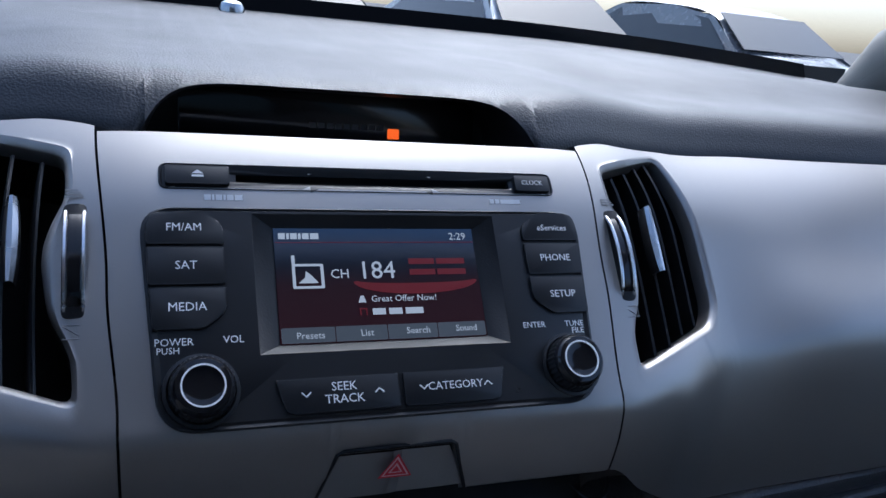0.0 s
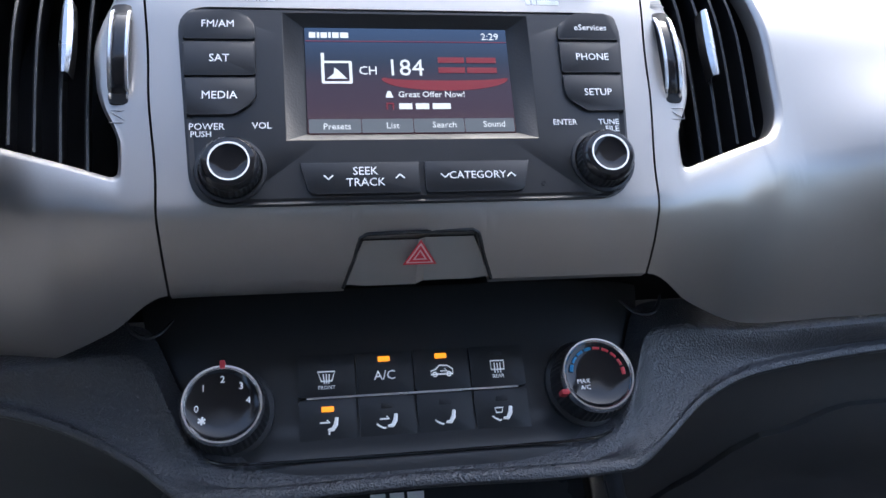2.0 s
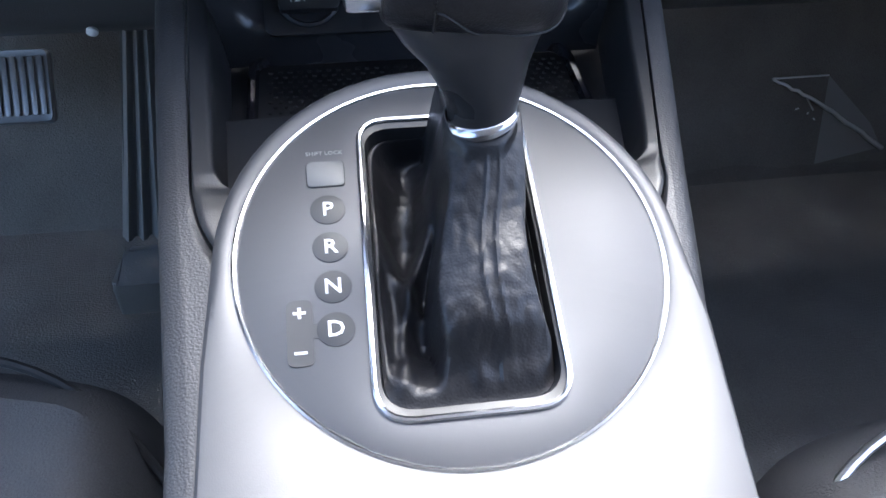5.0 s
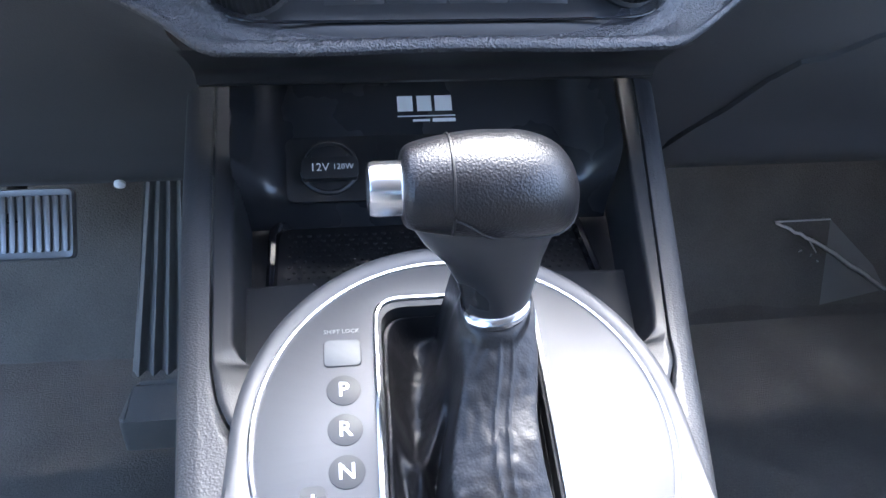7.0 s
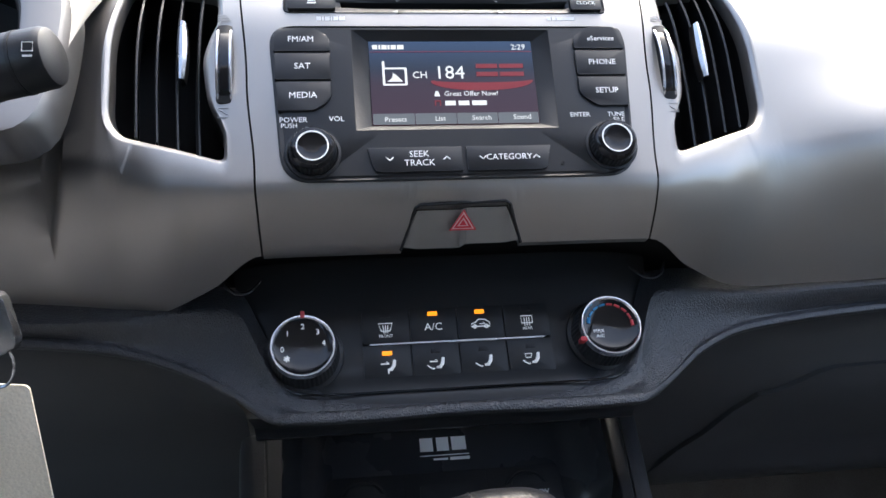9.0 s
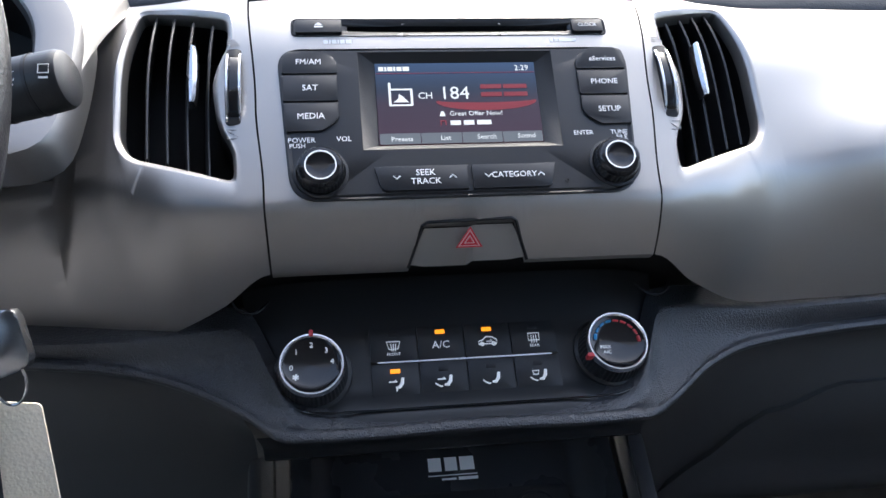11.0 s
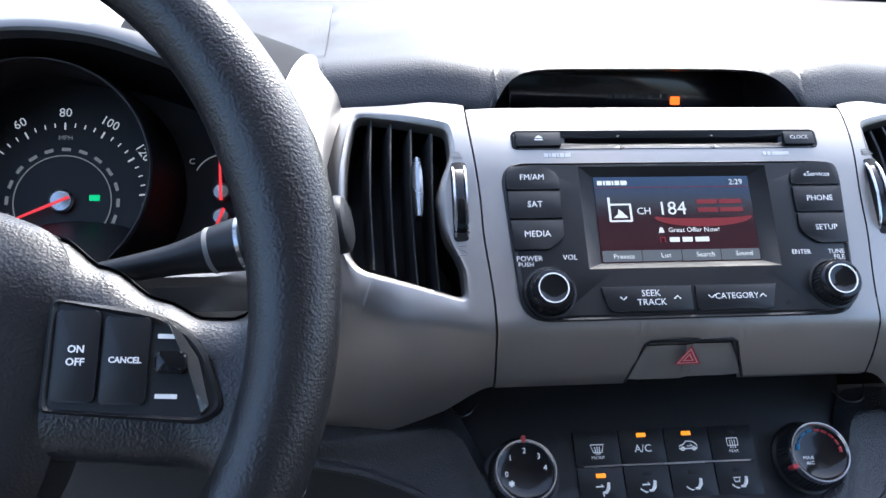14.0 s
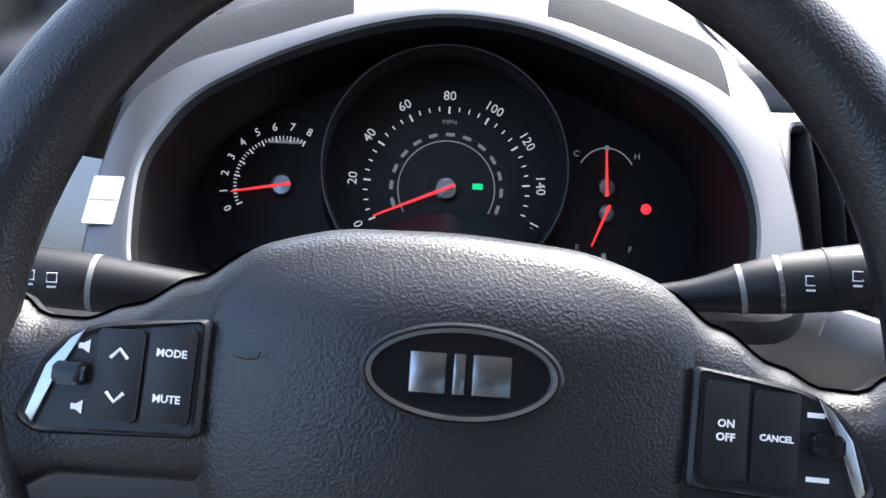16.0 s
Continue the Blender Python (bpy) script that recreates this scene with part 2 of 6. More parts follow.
def lathe(profile, seg=40, m=None, notch=0.0):
    """Turn a profile of (radius, height) round the local z axis; notch makes a knurled side."""
    bm = bmesh.new()
    rows = []
    for r, z in profile:
        row = []
        for i in range(seg):
            a = 2 * math.pi * i / seg
            q = r * (1 - (notch if i % 2 else 0))
            row.append(bm.verts.new((q * math.cos(a), q * math.sin(a), z)))
        rows.append(row)
    for a, b in zip(rows, rows[1:]):
        for i in range(seg):
            j = (i + 1) % seg
            bm.faces.new((a[i], a[j], b[j], b[i]))
    return move(bm, m) if m else bm


def sheet(f, nu, nv, thick=0.0):
    """A surface from f(i/nu, j/nv); thick backs it with a second skin."""
    bm = bmesh.new()
    g = [[bm.verts.new(f(i / nu, j / nv)) for j in range(nv + 1)] for i in range(nu + 1)]
    for i in range(nu):
        for j in range(nv):
            bm.faces.new((g[i][j], g[i + 1][j], g[i + 1][j + 1], g[i][j + 1]))
    if thick:
        bmesh.ops.recalc_face_normals(bm, faces=bm.faces)
        bmesh.ops.solidify(bm, geom=bm.faces[:], thickness=thick)
    return bm


def tube(points, radius, seg=10, closed=False, flat=1.0, axis=(0, 0, 1)):
    """A bar along points; radius may be a number or one for each point."""
    bm = bmesh.new()
    pts = [Vector(p) for p in points]
    n = len(pts)
    rows = []
    for i, p in enumerate(pts):
        a = pts[(i - 1) % n] if closed or i else pts[i]
        b = pts[(i + 1) % n] if closed or i < n - 1 else pts[i]
        d = (b - a).normalized()
        s = d.cross(Vector(axis))
        s = s.normalized() if s.length > 1e-6 else Vector((1, 0, 0))
        w = s.cross(d)
        r = radius[i] if isinstance(radius, (list, tuple)) else radius
        rows.append([bm.verts.new(p + r * (math.cos(t) * s + flat * math.sin(t) * w)) for t in [2 * math.pi * k / seg for k in range(seg)]])
    for i in range(n if closed else n - 1):
        a, b = rows[i], rows[(i + 1) % n]
        for k in range(seg):
            bm.faces.new((a[k], a[(k + 1) % seg], b[(k + 1) % seg], b[k]))
    if not closed:
        bm.faces.new(rows[0][::-1])
        bm.faces.new(rows[-1])
    return bm


def join(*bms):
    out = bmesh.new()
    for b in bms:
        me = bpy.data.meshes.new("tmp")
        b.to_mesh(me)
        b.free()
        out.from_mesh(me)
        bpy.data.meshes.remove(me)
    return out


def prints(name, bms, mat, parent, label=""):
    """Each word, number or stroke of a print as a part of its own."""
    for b in bms:
        part(name, b, mat, parent, label, smooth=False)


def words(text, size, m, u, v, n, align="CENTER", slant=0.0, wide=1.0, bold=0.0):
    """Raised print on a face: size is the height of a capital, in metres."""
    cu = bpy.data.curves.new("print", "FONT")
    cu.body, cu.size, cu.align_x, cu.align_y = text, size / 0.69, align, "CENTER"
    cu.extrude, cu.offset, cu.resolution_u, cu.shear = 0.00008, bold, 2, slant
    tmp = bpy.data.objects.new("print", cu)
    scene.collection.objects.link(tmp)
    dg = bpy.context.evaluated_depsgraph_get()
    me = bpy.data.meshes.new_from_object(tmp.evaluated_get(dg))
    bpy.data.objects.remove(tmp)
    bpy.data.curves.remove(cu)
    bm = bmesh.new()
    bm.from_mesh(me)
    bpy.data.meshes.remove(me)
    return move(bm, m @ Matrix.Translation((u, v, n)) @ Matrix.Diagonal((wide, 1, 1, 1)))


def bars(m, boxes, n, h=0.00012):
    """Flat printed bars on a face: boxes of u0, v0, u1, v1."""
    return join(*[prism([(a, b), (c, b), (c, d), (a, d)], n, n + h, 0, m) for a, b, c, d in boxes])


def stroke(m, pts, n, w=0.0006, closed=False):
    """A printed line along points of a face."""
    return tube([m @ Vector((u, v, n)) for u, v in pts], w / 2, 6, closed)


def smoothstep(a, b, x):
    t = min(1, max(0, (x - a) / (b - a)))
    return t * t * (3 - 2 * t)


def curve(pts, x):
    """A smooth curve through (x, value) pairs."""
    n = len(pts)
    if x <= pts[0][0]:
        return pts[0][1]
    if x >= pts[-1][0]:
        return pts[-1][1]

    def slope(i):
        a, b = pts[max(0, i - 1)], pts[min(n - 1, i + 1)]
        return 0.0 if i in (0, n - 1) else (b[1] - a[1]) / (b[0] - a[0])
    for i in range(n - 1):
        (a, p), (b, q) = pts[i], pts[i + 1]
        if x <= b:
            h, t = b - a, (x - a) / (b - a)
            return (2 * t ** 3 - 3 * t ** 2 + 1) * p + (t ** 3 - 2 * t ** 2 + t) * h * slope(i) + (3 * t ** 2 - 2 * t ** 3) * q + (t ** 3 - t ** 2) * h * slope(i + 1)


def along(pts, x):
    """Smooth value at x through (x, value) pairs."""
    if x <= pts[0][0]:
        return pts[0][1]
    for (a, p), (b, q) in zip(pts, pts[1:]):
        if x <= b:
            return p + (q - p) * smoothstep(a, b, x)
    return pts[-1][1]


# ---------------------------------------------------------------- the silver fascia


def crease_v(x):
    """Height of the crease below which the fascia rolls under."""
    return along([(0.0, -0.060), (0.115, -0.060), (0.155, -0.053), (0.195, -0.036), (0.28, -0.030)], abs(x))


def fascia_depth(x, v):
    """How far the silver fascia stands off the display's plane."""
    right, vc, x, a = x > 0, crease_v(x), abs(x), 0.0
    if x > 0.09:
        a = 2.2 * (min(x, 0.17) - 0.09) ** 2
    if x > 0.17:
        a += 0.0176 * (1 - math.exp((0.17 - x) / 0.05))
    if right and x > 0.19:
        a -= 0.016 * smoothstep(0.19, 0.29, x) * math.exp(-((v + 0.028) / 0.045) ** 2)
    elif x > 0.2:
        a += 0.020 * math.tanh((x - 0.2) * 6.5)
    b = 0.009 * ((v - 0.03) / 0.045) ** 2 if v > 0.03 else 0
    c = 0.0
    if v < vc:
        d, room = vc - v, vc + 0.1
        c = (0.22 if right else 0.45) * d * smoothstep(0, 0.012, d) + 0.030 * (d / max(room, 0.03)) ** 2
    return 0.003 - a - b - c


def fascia(x, v, off=0.0):
    return RAD @ Vector((x, v, fascia_depth(x, v) + off))


def fascia_top(x):
    return along([(0, 0.076), (0.10, 0.076), (0.15, 0.0865), (0.2, 0.092), (0.27, 0.0975), (0.6, 0.0975)], abs(x))


def fascia_low(x):
    return curve([(0.11, -0.0905), (0.14, -0.101), (0.178, -0.1085), (0.24, -0.107), (0.6, -0.100)], abs(x))


def seam_x(v):
    return along([(-0.092, 0.1105), (-0.055, 0.1115), (0.0, 0.1155), (0.08, 0.1205)], v)


def rim_back(bm, depth, frame_m):
    """Give an open sheet's edge a return into the dash."""
    edges = [e for e in bm.edges if e.is_boundary]
    r = bmesh.ops.extrude_edge_only(bm, edges=edges)
    vs = [g for g in r["geom"] if isinstance(g, bmesh.types.BMVert)]
    d = frame_m.to_3x3() @ Vector((0, 0, -depth))
    for q in vs:
        q.co += d
    return bm


dashboard = thing("dashboard", "car dashboard with dark padded top and silver plastic fascia", "dashboard")


def centre_low(x):
    """Lower edge of the middle trim, with the notch for the hazard switch."""
    x = abs(x)
    if x < 0.0258:
        return -0.0725
    if x < 0.0335:
        return -0.0725 - (x - 0.0258) / 0.0077 * 0.018
    return -0.0905


def build_centre():
    xs = [-1 + 2 * i / 40 for i in range(41)]
    cuts = sorted(set([-0.0335, -0.0296, -0.0258, 0.0258, 0.0296, 0.0335] + [0.1 * q for q in xs]))
    span = cuts[-1]
    bm = bmesh.new()
    cols = []
    for c in cuts:
        col = []
        lo = centre_low(c)
        for j in range(49):
            s = j / 48
            v = lo + (0.076 - lo) * s
            wide = (seam_x(v) - 0.0006) / span
            col.append(bm.verts.new(fascia(c * wide if abs(c) > 0.04 else c, v)))
        cols.append(col)
    for a, b in zip(cols, cols[1:]):
        for j in range(48):
            mid = RAD.inverted() @ ((a[j].co + b[j + 1].co) / 2)
            if abs(mid.x) < 0.091 and -0.055 < mid.y < 0.0325:
                continue   # opening behind the stereo
            if abs(mid.x) < 0.088 and 0.0455 < mid.y < 0.0545:
                continue   # opening behind the disc slot
            bm.faces.new((a[j], b[j], b[j + 1], a[j + 1]))
    rim_back(bm, 0.006, RAD)
    return bm


part("centre_trim", build_centre(), SILVER, dashboard, "satin silver centre trim round the stereo")

# opening of an air vent, in the fascia's own coordinates (the passenger's one; the other is its mirror)
VENT = rounded([(0.1325, 0.0625), (0.187, 0.084), (0.1945, 0.042), (0.193, -0.010), (0.1865, -0.0215), (0.1275, -0.0455), (0.1285, -0.0245), (0.1375, -0.008),
                (0.1405, 0.018), (0.1365, 0.031), (0.1315, 0.041)], [0.004, 0.007, 0.02, 0.012, 0.006, 0.005, 0.006, 0.008, 0.008, 0.006, 0.005], 4)


def build_side(sign, x_end):
    """Silver panel beyond the seam, pierced by the vent."""
    bm = bmesh.new()
    inner = VENT
    cx, cy = 0.162, 0.018
    K = 28
    outer = []
    for j in range(K + 1):
        v = fascia_low(0.112) + (fascia_top(0.12) - fascia_low(0.112)) * j / K
        outer.append((seam_x(v) + 0.0005, v))
    for j in range(1, 25):
        x = outer[K][0] + (0.205 - outer[K][0]) * j / 24
        outer.append((x, fascia_top(x)))
    right0 = len(outer) - 1
    lo, hi = fascia_low(0.205), fascia_top(0.205)
    for j in range(1, K + 1):
        outer.append((0.205, hi + (lo - hi) * j / K))
    right1 = len(outer) - 1
    x0 = outer[0][0]
    for j in range(1, 24):
        x = 0.205 + (x0 - 0.205) * j / 24
        outer.append((x, fascia_low(x)))

    def ray_inner(px, py):
        """Where the line from the vent's middle to a rim point leaves the opening."""
        best = None
        for (ax, ay), (bx, by) in zip(inner, inner[1:] + inner[:1]):
            dx, dy, ex, ey = px - cx, py - cy, bx - ax, by - ay
            den = dx * ey - dy * ex
            if abs(den) < 1e-12:
                continue
            t = ((ax - cx) * ey - (ay - cy) * ex) / den
            u = ((ax - cx) * dy - (ay - cy) * dx) / den
            if t > 0 and -1e-6 <= u <= 1 + 1e-6 and (best is None or t > best):
                best = t
        return best

    M = 12
    rows = []
    for px, py in outer:
        t0 = min(0.97, ray_inner(px, py))
        ix, iy = cx + (px - cx) * t0, cy + (py - cy) * t0
        rows.append([(ix + (px - ix) * (k / M), iy + (py - iy) * (k / M)) for k in range(M + 1)])
    # the lip of the opening, raised and rolled inwards
    vs = []
    for row in rows:
        ix, iy = row[0]
        d = Vector((ix - cx, iy - cy)).normalized()
        line = [bm.verts.new(fascia(sign * (ix - d.x * 0.001), iy - d.y * 0.001, -0.012)), bm.verts.new(fascia(sign * ix, iy, -0.0030)),
                bm.verts.new(fascia(sign * (ix + d.x * 0.0005), iy + d.y * 0.0005, -0.0020)), bm.verts.new(fascia(sign * (ix + d.x * 0.0030), iy + d.y * 0.0030, -0.0002)),
                bm.verts.new(fascia(sign * (ix + d.x * 0.0042), iy + d.y * 0.0042, 0.0003))]
        line += [bm.verts.new(fascia(sign * x, y)) for x, y in row[3:]]
        vs.append(line)
    n = len(vs)
    for i in range(n):
        a, b = vs[i], vs[(i + 1) % n]
        for k in range(len(a) - 1):
            bm.faces.new((a[k], a[k + 1], b[k + 1], b[k]))
    edge = [vs[i][-1] for i in range(right0, right1 + 1)]
    steps = int((x_end - 0.205) / 0.012)
    for s in range(1, steps + 1):
        x = 0.205 + (x_end - 0.205) * s / steps
        lo, hi = fascia_low(x), fascia_top(x)
        if sign < 0:
            hi = along([(0.219, fascia_top(0.219)), (0.2295, -0.03), (0.42, -0.05)], x)
        nxt = [bm.verts.new(fascia(sign * x, hi + (lo - hi) * j / K)) for j in range(K + 1)]
        for j in range(K):
            bm.faces.new((edge[j], nxt[j], nxt[j + 1], edge[j + 1]))
        edge = nxt
    return bm


part("trim_panel", build_side(1, 0.72), SILVER, dashboard, "satin silver trim panel before the passenger")
part("trim_panel", build_side(-1, 0.42), SILVER, dashboard, "satin silver trim panel beside the steering column")


# dark padded band above the fascia, and the top of the dash up to the windscreen
def dash_profile(x):
    p0 = fascia(x, fascia_top(x) + 0.0012, -0.002)
    side = max(0.0, abs(x) - 0.25)
    y0, z0 = p0.y, p0.z
    drop = 0.12 * side * side
    return [(y0 + 0.004, z0 - 0.01), (y0, z0), (y0 + 0.007, z0 + 0.011), (y0 + 0.016, z0 + 0.0205), (y0 + 0.029, z0 + 0.0260), (y0 + 0.052, z0 + 0.0290), (y0 + 0.12, z0 + 0.035),
            (0.30 - drop, 1.103 - drop * 0.3), (0.40 - drop * 2, 1.114 - drop), (0.475 - drop * 3, 1.122 - drop)]


def spline(pts, s):
    """A point at s in 0..1 along a smooth line through pts."""
    n = len(pts) - 1
    f = min(s * n, n - 1e-9)
    i = int(f)
    t = f - i
    P = [Vector(pts[max(0, min(n, i + k))]) for k in (-1, 0, 1, 2)]
    return 0.5 * ((2 * P[1]) + (P[2] - P[0]) * t + (2 * P[0] - 5 * P[1] + 4 * P[2] - P[3]) * t * t + (-P[0] + 3 * P[1] - 3 * P[2] + P[3]) * t ** 3)


def pod_edge(x):
    """Where along the dash profile the padding starts (it leaves room for the instruments): above the display pod it forms a brow."""
    if abs(x + 0.389) < 0.180:
        return 0.32 + 0.40 * (1 - smoothstep(0.09, 0.178, abs(x + 0.389)))
    x = abs(x + 0.003)
    return 0.365 * (1 - (x / 0.104) ** 8) if x < 0.104 else 0.0


def build_dash_top():
    xs = sorted(set([-0.72 + 0.02 * i for i in range(73)] + [-0.115 + 0.005 * i for i in range(46)] + [-0.2092, -0.2088, -0.5692, -0.5688]))
    bm = bmesh.new()
    cols = []
    for x in xs:
        pr = dash_profile(x)
        s0 = pod_edge(x)
        cols.append([bm.verts.new((x, *spline(pr, s0 + (1 - s0) * (j / 48) ** 1.3))) for j in range(49)])
    for a, b in zip(cols, cols[1:]):
        for j in range(48):
            bm.faces.new((a[j], b[j], b[j + 1], a[j + 1]))
    return bm


part("top_pad", build_dash_top(), DASH, dashboard, "dark grey grained dash top")


def build_pod():
    """The hollow under the brow, with its flat display at the back."""
    bm = bmesh.new()
    N = 48
    rings = []
    for i in range(N + 1):
        x = -0.1065 + 0.207 * i / N
        pr = dash_profile(x)
        top = spline(pr, pod_edge(x))
        lowp = fascia(x, 0.0765, -0.003)
        k = 0.93
        xb = -0.003 + (x + 0.003) * k
        rings.append([(x, top.x - 0.0005, top.y), (x, top.x + 0.004, top.y - 0.002), (xb, 0.112, min(1.078, top.y + 0.001)), (xb, 0.116, 1.045), (x, lowp.y + 0.004, lowp.z - 0.003), (x, lowp.y, lowp.z - 0.001)])
    vs = [[bm.verts.new(p) for p in r] for r in rings]
    for a, b in zip(vs, vs[1:]):
        for j in range(5):
            bm.faces.new((a[j], b[j], b[j + 1], a[j + 1]))
    return bm


pod = part("display_pod", build_pod(), BLACK, dashboard, "black display pod under a brow")
PODF = plane_frame((0.0, 0.1105, 1.062), 8)
part("display_lens", prism(rect(-0.083, -0.014, 0.083, 0.0125, 0.006), 0, 0.001, 0.0003, PODF), GLOSS, pod, "smoked display window")
part("warning_lamp", prism(rect(0.0305, -0.0105, 0.0372, -0.0048, 0.0006), 0.001, 0.0014, 0, PODF), ORANGE, pod, "lit orange warning lamp")
FAINT = material("faint_print", (0.06, 0.055, 0.055), 0.5)
prints("letter_bar", [bars(PODF, [(-0.014 + 0.0048 * i, -0.006, -0.0105 + 0.0048 * i, -0.0032)], 0.001) for i in range(9)], FAINT, pod)

# sun sensor on the dash near the glass
solo("sun_sensor", lathe([(0.0115, 0), (0.0115, 0.004), (0.0095, 0.009), (0.005, 0.0115), (0.0, 0.0122)], 24, Matrix.Translation((-0.02, 0.4445, 1.1165))), SATIN,
     "small round grey light sensor on the dash top", "sensor")
part("defroster_grille", sheet(lambda i, j: (-0.62 + 1.24 * i, 0.470 + 0.008 * j - 0.36 * max(0.0, abs(-0.62 + 1.24 * i) - 0.25) ** 2, 1.114 + 0.021 * j - 0.12 * max(0.0, abs(-0.62 + 1.24 * i) - 0.25) ** 2), 60, 2, 0.004), GASKET, dashboard, "black strip along the foot of the windscreen")


# ---------------------------------------------------------------- padded knee bar and lower dash
def pad_up(x):
    x = abs(x)
    y = curve([(0.0, -0.047), (0.085, -0.047), (0.110, -0.034), (0.128, -0.006), (0.145, 0.0), (0.16, 0.0), (0.24, 0.002), (0.72, 0.03)], x)
    z = curve([(0.0, 0.8265), (0.080, 0.8270), (0.100, 0.8325), (0.113, 0.846), (0.128, 0.865), (0.145, 0.868), (0.16, 0.868), (0.2, 0.866), (0.72, 0.872)], x)
    return y, z


def pad_low(x):
    left, x = x < 0, abs(x)
    y = curve([(0.0, -0.055), (0.10, -0.053), (0.13, -0.032), (0.16, -0.013), (0.2, -0.002), (0.31, 0.012), (0.72, 0.04)], x)
    if left:
        z = curve([(0.0, 0.8225), (0.09, 0.8215), (0.112, 0.8210), (0.13, 0.8275), (0.158, 0.8345), (0.19, 0.8425), (0.225, 0.8470), (0.31, 0.850), (0.72, 0.855)], x)
    else:
        z = curve([(0.0, 0.8225), (0.09, 0.8215), (0.124, 0.8205), (0.156, 0.832), (0.192, 0.8405), (0.31, 0.844), (0.72, 0.85)], x)
    return y, z


def build_pad():
    xs = sorted(set([-0.72 + 0.02 * i for i in range(73)] + [-0.22 + 0.0025 * i for i in range(177)]))
    bm = bmesh.new()
    cols = []
    for x in xs:
        (yu, zu), (yl, zl) = pad_up(x), pad_low(x)
        out = along([(0.0, 0.010), (0.08, 0.009), (0.125, 0.004), (0.15, 0.007), (0.2, 0.014)], abs(x))
        pr = [(yu + 0.02, zu + 0.006), (yu + 0.004, zu + 0.001), (yu - out * 0.45, zu - 0.002), ((yu + yl) / 2 - out * 0.40, (zu + zl) / 2 - 0.001), (yl - 0.0055, zl + 0.0066), (yl - 0.0098, zl + 0.0058), (yl - 0.0110, zl + 0.0022), (yl - 0.002, zl - 0.0028), (yl + 0.05, zl - 0.02)]
        cols.append([bm.verts.new((x, *spline(pr, j / 28))) for j in range(29)])
    for a, b in zip(cols, cols[1:]):
        for j in range(28):
            bm.faces.new((a[j], b[j], b[j + 1], a[j + 1]))
    return bm


part("knee_pad", build_pad(), PAD, dashboard, "black grained padded bar below the climate panel")


def build_lower(x0, x1):
    """Lower dash from the padded bar down into the footwell."""
    def f(i, j):
        x = x0 + (x1 - x0) * i
        yl, zl = pad_low(x)
        mid = 1 - smoothstep(0.12, 0.2, abs(x))
        pr = [(yl + 0.012, zl - 0.002), (yl + 0.03, zl - 0.025), (0.05 + 0.0 * mid, 0.765), (0.085, 0.70), (0.12, 0.64), (0.26, 0.60)]
        q = spline(pr, j)
        return (x, q.x, q.y)
    return sheet(f, 24, 20)


def build_lid():
    """The glove box lid, a little proud of the panel."""
    def f(i, j):
        x = 0.16 + 0.56 * i
        yl, zl = pad_low(x)
        pr = [(yl + 0.012, zl - 0.002), (yl + 0.03, zl - 0.025), (0.05, 0.765), (0.085, 0.70), (0.12, 0.64), (0.26, 0.60)]
        j0 = along([(0.16, 0.86), (0.2, 0.62), (0.245, 0.42), (0.30, 0.34), (0.72, 0.27)], x)
        q = spline(pr, j0 + (0.93 - j0) * j)
        return (x, q.x - 0.004, q.y - 0.001)
    return sheet(f, 40, 16, 0.006)


part("glovebox_lid", build_lid(), LOWER, dashboard, "black glove box lid")
part("lower_panel", build_lower(-0.72, -0.135), LOWER, dashboard, "black knee panel above the pedals")
part("lower_panel", build_lower(0.135, 0.72), LOWER, dashboard, "black panel with the glove box")
part("lower_panel", sheet(lambda i, j: (-0.124 + 0.248 * i, *spline([(-0.043, 0.816), (-0.02, 0.80), (-0.004, 0.786), (0.002, 0.775), (0.03, 0.772)], j)), 20, 12), BLACK, dashboard, "black underside below the padded bar")


def loop_at(loop, c, ang):
    """Where a ray from c at an angle leaves a closed outline."""
    dx, dy, best = math.cos(ang), math.sin(ang), 0
    for (ax, ay), (bx, by) in zip(loop, loop[1:] + loop[:1]):
        ex, ey = bx - ax, by - ay
        den = dx * ey - dy * ex
        if abs(den) < 1e-14:
            continue
        t = ((ax - c[0]) * ey - (ay - c[1]) * ex) / den
        u = ((ax - c[0]) * dy - (ay - c[1]) * dx) / den
        if t > best and -1e-6 <= u <= 1 + 1e-6:
            best = t
    return (c[0] + best * dx, c[1] + best * dy)


def annulus(loops, m, c=(0, 0), extra=96, cap=False):
    """A band through closed outlines (outline, height), all seen round one middle point."""
    angs = sorted(set([round(math.atan2(y - c[1], x - c[0]), 6) for lp, _ in loops for x, y in lp] + [round(-math.pi + 2 * math.pi * i / extra, 6) for i in range(extra)]))
    bm = bmesh.new()
    rows = [[bm.verts.new((*loop_at(lp, c, a), h)) for a in angs] for lp, h in loops]
    n = len(angs)
    for a, b in zip(rows, rows[1:]):
        for i in range(n):
            j = (i + 1) % n
            bm.faces.new((a[i], a[j], b[j], b[i]))
    if cap:
        bm.faces.new(rows[-1])
    return move(bm, m)


def inset(lp, d, c=(0, 0)):
    """An outline drawn in towards c by about d."""
    return [(x - d * (x - c[0]) / max(1e-6, math.hypot(x - c[0], y - c[1])), y - d * (y - c[1]) / max(1e-6, math.hypot(x - c[0], y - c[1]))) for x, y in lp]


def ellipse(a, b, n=64, c=(0, 0)):
    return [(c[0] + a * math.cos(2 * math.pi * i / n), c[1] + b * math.sin(2 * math.pi * i / n)) for i in range(n)]


